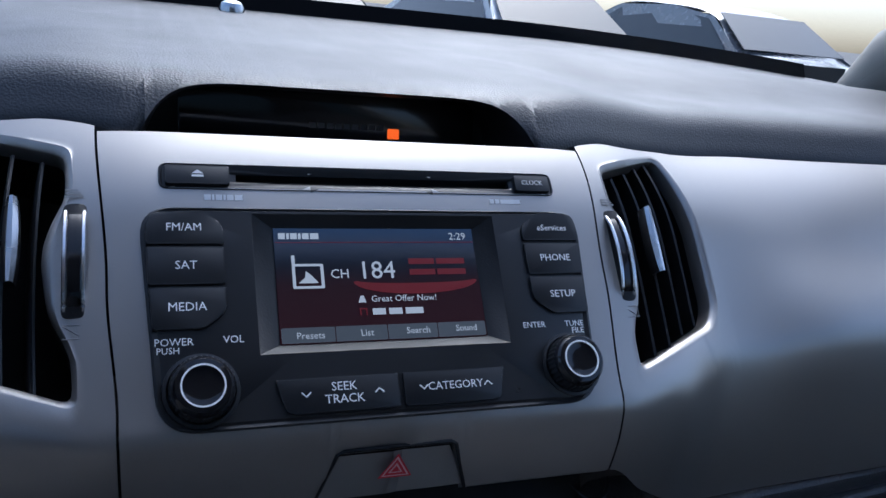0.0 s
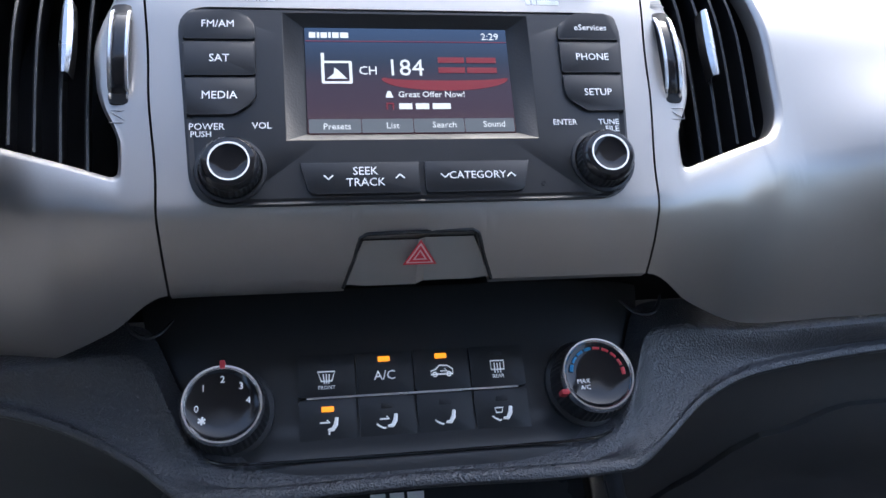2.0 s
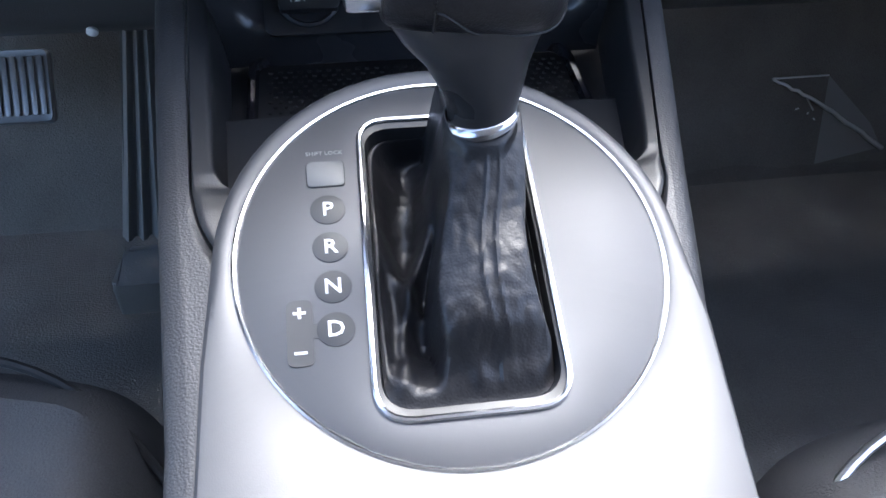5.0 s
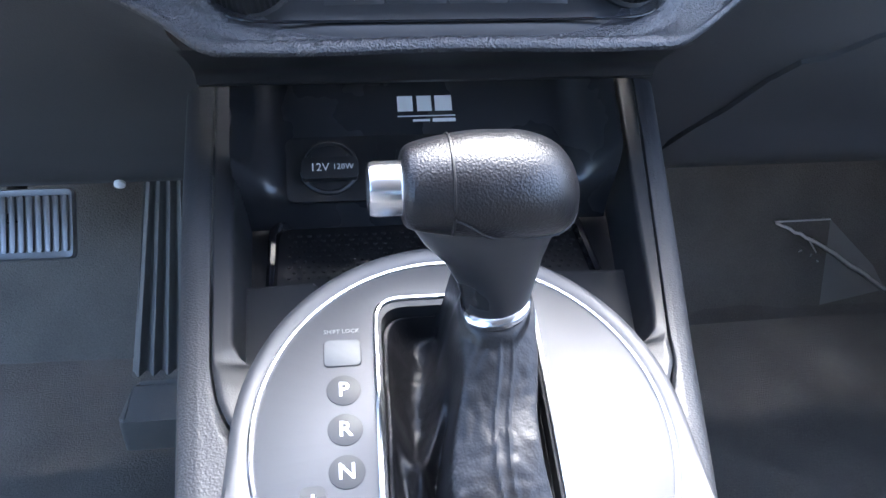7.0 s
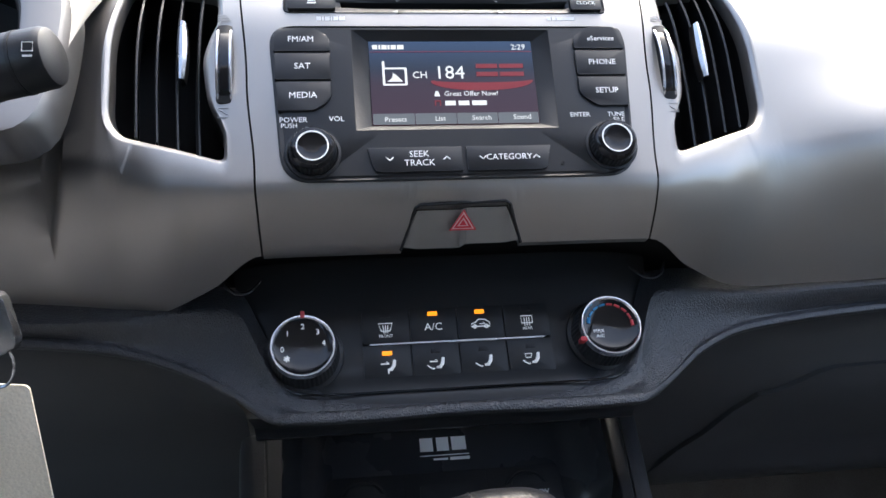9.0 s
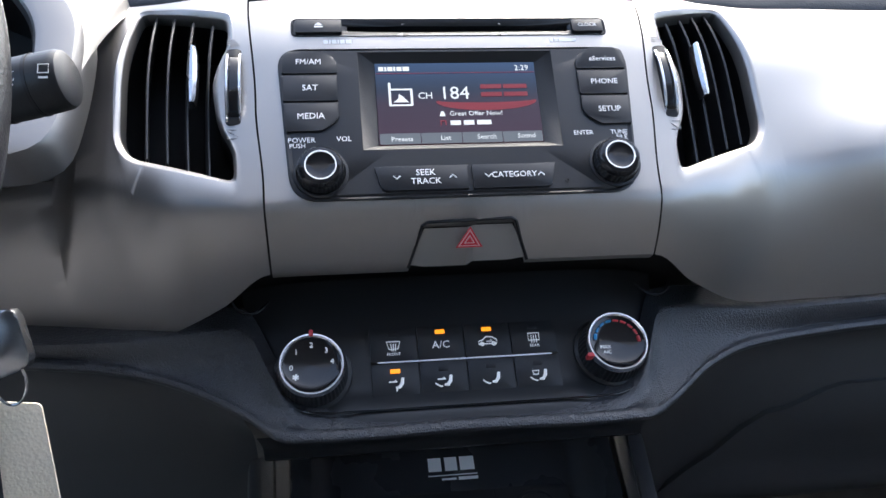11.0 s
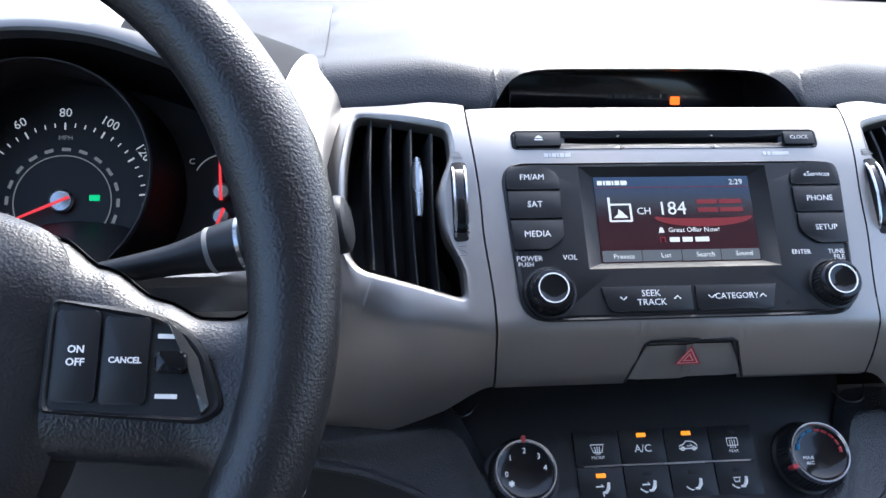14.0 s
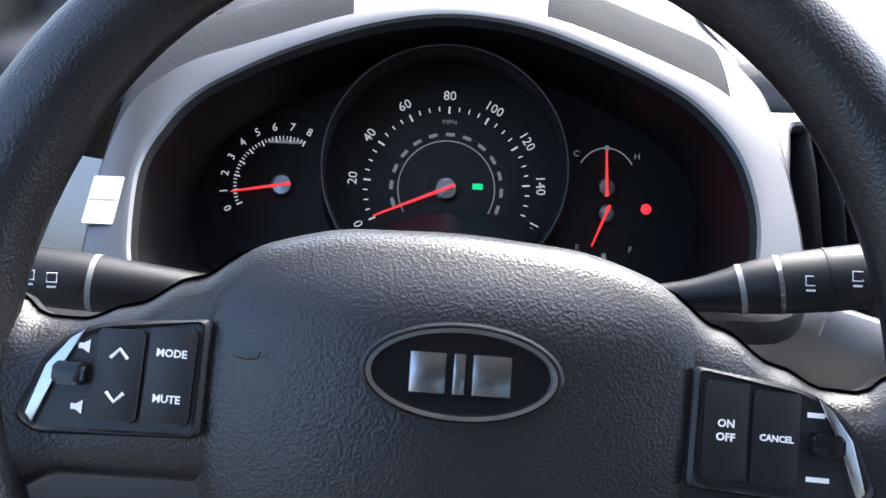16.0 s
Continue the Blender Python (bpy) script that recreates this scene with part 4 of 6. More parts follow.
            if i == 3:
                g.append(stroke(CLI, [(u - 0.0040, c + 0.0032), (u + 0.0002, c + 0.0032), (u - 0.0006, c + 0.0008), (u - 0.0034, c + 0.0008)], n, 0.0008, True))
            if i == 0:
                g.append(stroke(CLI, [(u + 0.0005, c - 0.0018), (u + 0.0003, c - 0.0046)], n, 0.0009))
        prints("symbol", g, GLOWPRINT, k)
part("silver_line", bars(CLI, [(-0.0520, -0.0005, 0.0545, 0.0005)], 0.0021, 0.0008), SATIN, climate, "fine silver line between the rows")


DIAL_TOP = 0.0165


def dial(u, v, marks):
    m = CLI @ Matrix.Translation((u, v, 0.0))
    d = part("dial", lathe([(0.0212, 0), (0.0209, 0.003), (0.0200, 0.0125), (0.0190, 0.0150)], 96, m, 0.025), BLACK, climate, "ribbed black dial")
    part("foot", lathe([(0.0235, -0.001), (0.0230, 0.0016), (0.0207, 0.0022)], 48, m), FACE, d)
    part("chrome_ring", lathe([(0.0192, 0.0146), (0.0190, 0.0168), (0.0183, 0.0184), (0.0174, 0.0184), (0.0165, 0.0172)], 56, m), CHROME, d, "chrome ring")
    part("cap", lathe([(0.0166, 0.0174), (0.0150, 0.0166), (0.0100, 0.0158), (0.0, 0.0154)], 48, m), GLOSS, d, "dished gloss black cap")
    marks(m, d)


def fan_marks(m, d):
    g = [words(t, 0.0032, m, 0.0118 * math.cos(radians(a)), 0.0118 * math.sin(radians(a)), DIAL_TOP) for t, a in (("0", 188), ("1", 138), ("2", 90), ("3", 44), ("4", 6))]
    g += [stroke(m, [(-0.0092 + 0.0019 * math.cos(a), -0.0072 + 0.0019 * math.sin(a)), (-0.0092, -0.0072)], DIAL_TOP, 0.0009) for a in (0.4, 1.4, 2.5, 3.5, 4.6, 5.6)]
    prints("print", g, GLOWPRINT, d)
    part("pointer", prism(rect(-0.0012, 0.0168, 0.0012, 0.0205, 0.0005), 0.0130, 0.0192, 0.0004, m), RED, d, "red pointer")


def temp_marks(m, d):
    for k in range(9):
        a0, a1 = radians(172 - 20 * k), radians(172 - 20 * k - 15)
        part("temperature_mark", stroke(m, [(0.0137 * math.cos(a0 + (a1 - a0) * q / 4), 0.0137 * math.sin(a0 + (a1 - a0) * q / 4)) for q in range(5)], DIAL_TOP, 0.0022 if k in (0, 8) else 0.0015), BLUE if k < 4 else RED, d)
    prints("print", (words("MAX", 0.0022, m, -0.0078, -0.0030, DIAL_TOP - 0.0003), words("A/C", 0.0022, m, -0.0072, -0.0062, DIAL_TOP - 0.0003)), GLOWPRINT, d)
    part("pointer", prism(rect(-0.0205, -0.0095, -0.0168, -0.0070, 0.0005), 0.0130, 0.0192, 0.0004, m), RED, d, "red pointer")


dial(-0.0905, -0.0035, fan_marks)
dial(0.0925, 0.0, temp_marks)
# two little ledges in the upper corners of the recess
for s in (-1, 1):
    part("ledge", tube([spline([(s * 0.115, 0.004, 0.8825), (s * 0.121, -0.004, 0.8790), (s * 0.128, -0.006, 0.8785), (s * 0.134, -0.003, 0.8810), (s * 0.138, 0.004, 0.8850)], k / 16) for k in range(17)], [0.0004 + 0.0013 * math.sin(math.pi * k / 16) for k in range(17)], 10, False, 0.6), SMOOTH, dashboard, "small moulded ledge")
# flat near-black sheet gives the gap under the trim its shade
part("recess", sheet(lambda i, j: (-0.18 + 0.36 * i, 0.012 + 0.03 * j, 0.925 - 0.06 * j), 4, 4), DEEP, dashboard, "near-black sheet for the shade under the trim")

# ---------------------------------------------------------------- centre console
console = thing("centre_console", "black plastic centre console with storage tray and silver selector plate", "console")
SOC = plane_frame((0.0, 0.0065, 0.738), 57)


def cx(y):
    return -0.0085 + (y + 0.2) * 0.035


def lin(pts, x):
    """Straight-line value at x through (x, value) pairs."""
    if x <= pts[0][0]:
        return pts[0][1]
    for (a, p), (b, q) in zip(pts, pts[1:]):
        if x <= b:
            return p + (q - p) * (x - a) / (b - a)
    return pts[-1][1]


def rail_z(y):
    return lin([(-0.60, 0.655), (-0.29, 0.706), (-0.17, 0.7285), (-0.05, 0.738), (0.06, 0.745)], y)


# plan lines of the console's shoulders: outer edge, fine joint, and edge of the tray
OUTER = {-1: [(-0.60, -0.110), (-0.262, -0.115), (-0.211, -0.119), (-0.148, -0.124), (-0.076, -0.131), (0.06, -0.142)],
         1: [(-0.60, 0.074), (-0.28, 0.078), (-0.218, 0.0900), (-0.168, 0.099), (-0.091, 0.117), (-0.005, 0.137), (0.06, 0.152)]}
JOINT = {-1: [(-0.205, -0.080), (-0.196, -0.092), (-0.187, -0.100), (-0.175, -0.1055), (-0.158, -0.109), (-0.091, -0.114), (0.06, -0.124)],
         1: [(-0.205, 0.062), (-0.196, 0.072), (-0.185, 0.080), (-0.170, 0.0875), (-0.156, 0.0895), (-0.083, 0.106), (0.06, 0.138)]}
TRAY = {-1: [(-0.1595, -0.075), (-0.158, -0.092), (-0.1545, -0.0985), (-0.146, -0.102), (-0.085, -0.106), (0.06, -0.114)],
        1: [(-0.1595, 0.064), (-0.158, 0.078), (-0.153, 0.085), (-0.138, 0.089), (-0.075, 0.101), (0.06, 0.128)]}


def soft(table, y, w=0.004):
    """A plan line with its bends eased."""
    return sum(lin(table, y + w * q) for q in (-1, -0.5, 0, 0.5, 1)) / 5


def build_rail(s):
    """Outer shoulder: side wall, rounded edge and flat top in to the joint."""
    def f(i, j):
        y = -0.60 + 0.66 * i
        x0, z = soft(OUTER[s], y), rail_z(y)
        x1 = soft(JOINT[s], y) + s * 0.0004 if y > -0.205 else soft(JOINT[s], -0.205)
        if j < 0.6:
            q = spline([(0.006, -0.42), (0.004, -0.12), (0.002, -0.03), (0.0, -0.008), (-0.003, -0.002), (-0.009, 0.0)], j / 0.6)
            return (x0 + s * q.x, y, z + q.y)
        k = (j - 0.6) / 0.4
        xa = x0 - s * 0.009
        drop = 0.0035 * smoothstep(0.55, 1, k) * smoothstep(-0.16, -0.20, y) if y < -0.16 else 0
        return (xa + (x1 - xa) * k, y, z - 0.0012 * max(0, k - 0.93) / 0.07 - drop)
    return sheet(f, 132, 40)


def build_surround(s):
    """Satin insert between the joint and the tray, rolled over into the tray's side."""
    def f(i, j):
        y = -0.205 + 0.265 * i
        x0, z = soft(JOINT[s], y, 0.003) - s * 0.0004, rail_z(y)
        x1 = soft(TRAY[s], y, 0.0015) if y > -0.1595 else lin(TRAY[s], -0.1595)
        deep = smoothstep(-0.160, -0.150, y)
        if abs(x1) > abs(x0) - 0.002:
            x1 = x0 - s * 0.002
        if j < 0.5:
            k = j / 0.5
            return (x0 + (x1 - x0) * k, y, z - 0.0012 * (1 - smoothstep(0, 0.08, k)) - 0.0035 * (1 - deep) * k)
        q = spline([(0.0, 0.0), (-0.0012, -0.0006), (-0.0022, -0.003), (-0.0035, -0.012), (-0.007, -0.044)], (j - 0.5) / 0.5)
        return (x1 + s * q.x, y, z - 0.0035 * (1 - deep) + q.y * (0.1 + 0.9 * deep))
    return sheet(f, 130, 36)


for s in (-1, 1):
    part("side_rail", build_rail(s), RAIL, console, "black plastic side of the console")
    part("tray_surround", build_surround(s), BLACK, console, "satin black insert round the tray")
part("tray_floor", sheet(lambda i, j: (lin(TRAY[-1], -0.16 + 0.15 * j) + (lin(TRAY[1], -0.16 + 0.15 * j) - lin(TRAY[-1], -0.16 + 0.15 * j)) * i, -0.16 + 0.15 * j, 0.6985 - 0.002 * j), 4, 4), DEEP, console, "black ribbed rubber tray floor")
for s in (-1, 1):
    part("shelf", prism(rounded([(lin(TRAY[s], -0.086) + s * 0.002, -0.086), (s * 0.058 - 0.008, -0.084), (s * 0.058 - 0.008, -0.156), (lin(TRAY[s], -0.156) + s * 0.002, -0.156)][::-s], 0.002), 0.690, 0.7085, 0.002), BLACK, console, "flat black shelf of the tray")
TRAYM = Matrix.Translation((-0.003, -0.072, 0.6985))
TL = rect(-0.0895, -0.055, 0.0885, 0.052, 0.014, 6)
part("tray_lip", annulus([(TL, 0.0), (TL, 0.0035), (inset(TL, 0.002), 0.0050), (inset(TL, 0.0045), 0.0045), (inset(TL, 0.006), 0.0005)], TRAYM), GLOSS, console, "rounded tray lip")
part("tray_mat", join(*[lathe([(0.0014, 0), (0.0012, 0.0007), (0.0, 0.0009)], 6, TRAYM @ Matrix.Translation((-0.078 + 0.0052 * i + (0.0026 if j % 2 else 0), 0.04 - 0.0045 * j, 0.0002))) for i in range(31) for j in range(9)]), DEEP, console, "dimpled rubber mat")


def back_wall(i, j):
    u = -0.105 + 0.210 * i
    v = -0.0475 + 0.0975 * j
    e = abs(u) / 0.105
    n = 0.034 * max(0.0, (e - 0.76) / 0.24) ** 2.0 * smoothstep(-0.046, -0.022, v)
    if v < -0.032:
        n -= 0.0165 * ((-0.032 - v) / 0.0155) ** 1.3
    return SOC @ Vector((u - 0.003, v, n))


part("back_wall", sheet(back_wall, 60, 24), SMOOTH, console, "satin black back of the recess")
part("cap_panel", annulus([(rect(-0.0815, -0.0385, 0.0765, 0.001, 0.006), -0.001), (rect(-0.0815, -0.0385, 0.0765, 0.001, 0.006), 0.0012), (rect(-0.0803, -0.0373, 0.0753, -0.0002, 0.005), 0.0016)], SOC, (0, -0.018), 48, True), FACE, console, "raised panel round the sockets")
prints("joint", [bars(SOC, [q4], 0.0016, 0.0003) for q4 in ((-0.0305, -0.038, -0.0298, 0.0005), (0.0255, -0.038, 0.0262, 0.0005))], DEEP, console)
port = part("media_port", prism(rect(-0.020, -0.030, 0.016, -0.008, 0.003), 0.001, 0.0026, 0.0008, SOC), BLACK, console, "flat cover of the media port")
LOGO = [bars(SOC, [q4], 0.0002) for q4 in ((-0.0170, 0.0165, -0.0080, 0.0265), (-0.0055, 0.0165, 0.0030, 0.0265), (0.0050, 0.0165, 0.0150, 0.0265), (-0.0175, 0.0130, 0.0165, 0.0137), (-0.0085, 0.0098, 0.0015, 0.0112), (0.0030, 0.0094, 0.0165, 0.0116))]
prints("logo_bar", LOGO, WHITE, console)


def power_socket(u, label):
    sk = thing("power_socket", label, "power socket", "sockets in the console")
    m = SOC @ Matrix.Translation((u, -0.0185, 0.0014))
    part("rim", lathe([(0.0165, -0.001), (0.0165, 0.0016), (0.0150, 0.0022), (0.0138, 0.0010), (0.0132, -0.004), (0.0, -0.004)], 36, m), FACE, sk, "round black rim")
    lid = part("flap", join(prism(rounded([(-0.0155, -0.0085), (0.0155, -0.0085), (0.0155, 0.0045), (-0.0155, 0.0045)], 0.0018), 0.001, 0.0055, 0.001, m), prism(rounded([(-0.011, 0.0042), (0.011, 0.0042), (0.008, 0.0115), (-0.008, 0.0115)], 0.003), 0.001, 0.0035, 0.001, m)), KEYCAP, sk, "hinged flap")
    prints("print", (words("12V", 0.0046, m, -0.0055, -0.002, 0.0057), words("120W", 0.0032, m, 0.0075, -0.0018, 0.0057)), WHITE, lid)


power_socket(-0.0575, "round black power socket with hinged flap beside the tray")
power_socket(0.0520, "round black power socket with hinged flap behind the selector")

# selector plate
UP = [(0.0905 * math.cos(math.pi * i / 32), 0.0965 * math.sin(math.pi * i / 32)) for i in range(33)]
PLATE = UP + [(-0.0935, -0.04), (-0.0945, -0.09), (-0.0945, -0.16), (-0.0945, -0.30), (0.082, -0.30), (0.0845, -0.16), (0.0885, -0.09), (0.0918, -0.04)]
part("selector_surround", annulus([(inset(PLATE, -0.001), -0.028), (inset(PLATE, -0.0003), 0.0005), (inset(PLATE, 0.0014), 0.0022), (inset(PLATE, 0.0035), 0.0026), (ellipse(0.0845, 0.0885), 0.0026), (ellipse(0.0832, 0.0872), 0.0018), (ellipse(0.083, 0.087), -0.001)], PLT, (0, 0), 128), SILVER_LIGHT, console, "bright silver surround of the gear selector")
part("chrome_line", tube([PLT @ Vector((0.0826 * math.cos(a), 0.0866 * math.sin(a), 0.0012)) for a in [2 * math.pi * i / 96 for i in range(96)]], 0.0012, 8, True), CHROME, console, "thin chrome line")
BOOT = rounded([(-0.0345, -0.0665), (0.0335, -0.0665), (0.0375, 0.0665), (-0.0310, 0.0665)], [0.014, 0.014, 0.012, 0.012], 6)
BC = (0.001, 0.0)
part("selector_disc", annulus([(ellipse(0.0818, 0.0858), -0.001), (ellipse(0.0816, 0.0856), 0.0012), (ellipse(0.0806, 0.0846), 0.0018), (inset(BOOT, -0.0012, BC), 0.0020), (inset(BOOT, -0.0006, BC), 0.0012)], PLT, BC, 128), SILVER_LIGHT, console, "bright silver selector disc")
part("boot_frame", tube([PLT @ Vector((x, y, 0.0024)) for x, y in inset(BOOT, -0.0008, BC)], 0.0013, 8, True), CHROME, console, "thin chrome frame of the boot")
part("boot_inner_frame", annulus([(BOOT, 0.0022), (inset(BOOT, 0.0035, BC), 0.0015), (inset(BOOT, 0.005, BC), -0.003), (inset(BOOT, 0.006, BC), -0.012)], PLT, BC, 96), KEYCAP, console, "dark grey inner frame")
for t, v in (("P", 0.0229), ("R", 0.0053), ("N", -0.0123), ("D", -0.030)):
    c = part("gear_mark", lathe([(0.0069, 0), (0.0069, 0.0003), (0.0066, 0.0004), (0.0, 0.0004)], 36, PLT @ Matrix.Translation((-0.0462, v, 0.0019))), MARK, console, "round dark grey gear mark")
    part("print", words(t, 0.0062, PLT, -0.0462, v, 0.0024, bold=0.00015), WHITE, c, smooth=False)
c = part("gear_mark", join(prism(rounded([(-0.0637, -0.0435), (-0.0543, -0.0435), (-0.0543, -0.0170), (-0.0637, -0.0170)], 0.003), 0.0019, 0.0023, 0, PLT), prism(rect(-0.0545, -0.0330, -0.052, -0.0270, 0.0005), 0.0019, 0.0022, 0, PLT)), MARK, console, "dark grey plus and minus mark")
part("print", bars(PLT, [(-0.0613, -0.0229, -0.0567, -0.0218), (-0.0596, -0.0246, -0.0584, -0.0201), (-0.0613, -0.0389, -0.0567, -0.0378)], 0.0023), WHITE, c, smooth=False)
c = part("lock_cover", prism(rect(-0.0535, 0.0343, -0.0388, 0.0468, 0.0018), 0.0018, 0.0026, 0.0003, PLT), material("lock_cover_grey", (0.10, 0.105, 0.11), 0.45, 0.3, 0, 900, 0.04), console, "small square grey shift lock cover")
part("edge", stroke(PLT, rect(-0.0535, 0.0343, -0.0388, 0.0468, 0.0018), 0.002, 0.0008, True), MARK, c)
part("print", words("SHIFT LOCK", 0.0019, PLT, -0.0462, 0.0515, 0.0020), GREY, c, smooth=False)

# gear selector: boot, stem and head
selector = thing("gear_selector", "automatic gear selector with black leather head, silver button and leather boot", "gear lever", at=(0.0, -0.18, 0.73))
TOPC = PLT.inverted() @ Vector((0.0055, -0.1690, 0.7655))


def build_boot():
    """Soft leather: a broad stitched band falls from the collar, with deep hollows beside it."""
    base = inset(BOOT, 0.0055, BC)
    N, R = 288, 64
    bm = bmesh.new()
    rows = []
    for k in range(R + 1):
        t = k / R
        row = []
        for i in range(N):
            a = 2 * math.pi * i / N
            bx, by = loop_at(base, BC, a)
            tx, ty = TOPC.x + 0.0135 * math.cos(a), TOPC.y + 0.0135 * math.sin(a)
            x, y = bx + (tx - bx) * t, by + (ty - by) * t
            below = max(0.0, TOPC.y - y)
            # slow sideways wander, and two long diagonal folds
            wave = 0.0022 * math.sin(below * 75 + 0.6) + 0.0012 * noise.noise((y * 60, 2, 5))
            lat = x - (TOPC.x - 0.06 * below) - wave
            wide = 0.0155 + 0.05 * below * smoothstep(0.02, 0.07, below)
            mask = (1 - smoothstep(wide - 0.0015, wide + 0.0035, abs(lat))) * (1 - smoothstep(0.075, 0.10, below))
            ridge = TOPC.z * (1 - below / 0.118) ** 0.9 - 0.0035 * (lat / wide) ** 2 + 0.0016 * math.sin(below * 120 + 60 * lat)
            ridge += 0.0007 * (math.exp(-((lat - 0.004) / 0.0007) ** 2) + math.exp(-((lat + 0.001) / 0.0007) ** 2))
            hollow = -0.017 * math.sin(math.pi * min(1, t / 0.86)) ** 0.8 * (1.0 if lat < 0 else 0.75)
            fold = 0.0075 * math.exp(-((lat + 0.026 - 0.20 * (y + 0.01)) / 0.0038) ** 2) + 0.006 * math.exp(-((lat + 0.016 + 0.55 * (y + 0.035)) / 0.0042) ** 2)
            fold += 0.006 * math.exp(-((lat - 0.024 + 0.35 * (y + 0.03)) / 0.0036) ** 2) + 0.004 * noise.noise((x * 55, y * 40, 1))
            low = hollow + fold * math.sin(math.pi * min(1, t * 1.1)) + 0.010 * smoothstep(0.07, 0.10, below) * math.sin(math.pi * min(1, t * 1.5))
            low += (TOPC.z - low) * smoothstep(0.72, 1.0, t)
            edge = smoothstep(0, 0.10, t)
            h = (low + (max(ridge, low) - low) * mask) * edge - 0.004 * (1 - edge)
            h += edge * (1 - smoothstep(0.9, 1, t)) * (0.0011 * abs(noise.noise((x * 150, y * 110, 3))) + 0.0003 * noise.noise((x * 300, y * 280, 8)))
            row.append(bm.verts.new((x, y, h + (TOPC.z + 0.001 - h) * smoothstep(0.93, 1, t))))
        rows.append(row)
    for a, b in zip(rows, rows[1:]):
        for i in range(N):
            bm.faces.new((a[i], a[(i + 1) % N], b[(i + 1) % N], b[i]))
    return move(bm, PLT)


part("boot", build_boot(), LEATHER, selector, "creased black leather boot")
axis_up = Vector((-0.010, 0.003, 0.046)).normalized()
C0 = Vector((0.0055, -0.1690, 0.7655))
cm = Matrix.Translation(C0) @ axis_up.to_track_quat("Z", "Y").to_matrix().to_4x4()
part("collar", lathe([(0.0130, -0.003), (0.0145, -0.0015), (0.0148, 0.0008), (0.0140, 0.0022), (0.0125, 0.003)], 40, cm), CHROME, selector, "chrome collar")
HEADC = Vector((0.0012, -0.166, 0.8145))


HEAD = [(-0.0335, 0.0), (-0.0333, 0.010), (-0.032, 0.0142), (-0.028, 0.0164), (-0.018, 0.0184), (-0.006, 0.0202), (0.006, 0.0208), (0.014, 0.0203), (0.022, 0.0182), (0.0275, 0.0142), (0.0308, 0.0086), (0.0322, 0.003), (0.0323, 0.0)]


def head_point(s, a, off=0.0):
    """A place on the head: s runs along it from the button, a round it."""
    q = spline(HEAD, s)
    r = q.y + off
    dy, dz = r * 1.02 * math.cos(a), r * 0.98 * math.sin(a)
    if dz < 0:
        dz *= 0.86
    lift = 0.004 * math.sin((q.x + 0.0335) / 0.0737 * math.pi) - 0.10 * max(0, q.x) + 0.20 * max(0, -q.x)
    return (HEADC.x + q.x, HEADC.y + dy + 0.10 * q.x, HEADC.z + dz + lift)


def build_head():
    """The head: a fat rounded bar across the car that flows down into the stem."""
    bm = bmesh.new()
    rows = [[bm.verts.new(head_point(i / 48, 2 * math.pi * k / 40)) for k in range(40)] for i in range(49)]
    for a, b in zip(rows, rows[1:]):
        for k in range(40):
            bm.faces.new((a[k], a[(k + 1) % 40], b[(k + 1) % 40], b[k]))
    bmesh.ops.remove_doubles(bm, verts=bm.verts, dist=1e-6)
    return bm


part("head", build_head(), GRIP, selector, "grained black leather head")
# stem: narrow at the collar, flaring to the whole width of the head
STEM = [(0.766, -0.0070, 0.0180, 0.0125), (0.773, -0.0085, 0.0195, 0.0134), (0.781, -0.0115, 0.0208, 0.0145), (0.790, -0.0165, 0.0220, 0.0158), (0.799, -0.0245, 0.0245, 0.0172), (0.808, -0.0300, 0.0280, 0.0180), (0.816, -0.0300, 0.0290, 0.0170)]


def stem_ring(i, j):
    n = len(STEM) - 1
    k = min(int(i * n), n - 1)
    z, xl, xr, ry = [p + (q - p) * (i * n - k) for p, q in zip(STEM[k], STEM[k + 1])]
    a = 2 * math.pi * j
    return ((xl + xr) / 2 + (xr - xl) / 2 * math.cos(a), -0.169 + 0.003 * i + ry * math.sin(a), z)


part("stem", sheet(stem_ring, 24, 40), SMOOTH, selector, "satin black stem")
bx = Matrix.Translation((-0.0298, -0.1705, 0.8225)) @ Matrix.Rotation(radians(-90), 4, "Y")
part("button", lathe([(0.0108, -0.004), (0.0108, 0.001), (0.0100, 0.0022), (0.0095, 0.0025), (0.0095, 0.0115), (0.0090, 0.0130), (0.0070, 0.0138), (0.0, 0.0140)], 40, bx), CHROME, selector, "silver release button")
part("seam", tube([head_point(0.345, 2 * math.pi * k / 48, 0.0001) for k in range(48)], 0.00055, 6, True), DEEP, selector, "seam round the head")
part("seam", tube([head_point(0.345 + 0.55 * k / 30, math.pi * (1.02 + 0.17 * smoothstep(0, 6, k)), 0.0001) for k in range(31)], 0.00055, 6), DEEP, selector, "seam along the head")

# ---------------------------------------------------------------- instrument cluster
cluster = thing("instrument_cluster", "black instrument cluster with red needles under a silver hood", "instrument cluster")
BZL = plane_frame((-0.389, 0.030, 1.056), 51.27)
INN = rounded([(-0.150, -0.105), (0.150, -0.105), (0.1605, -0.055), (0.156, -0.015), (0.135, 0.0185), (0.097, 0.044), (0.046, 0.069), (-0.004, 0.0755), (-0.052, 0.063), (-0.101, 0.0385), (-0.143, 0.007), (-0.1595, -0.034), (-0.157, -0.065)], 0.025, 5)
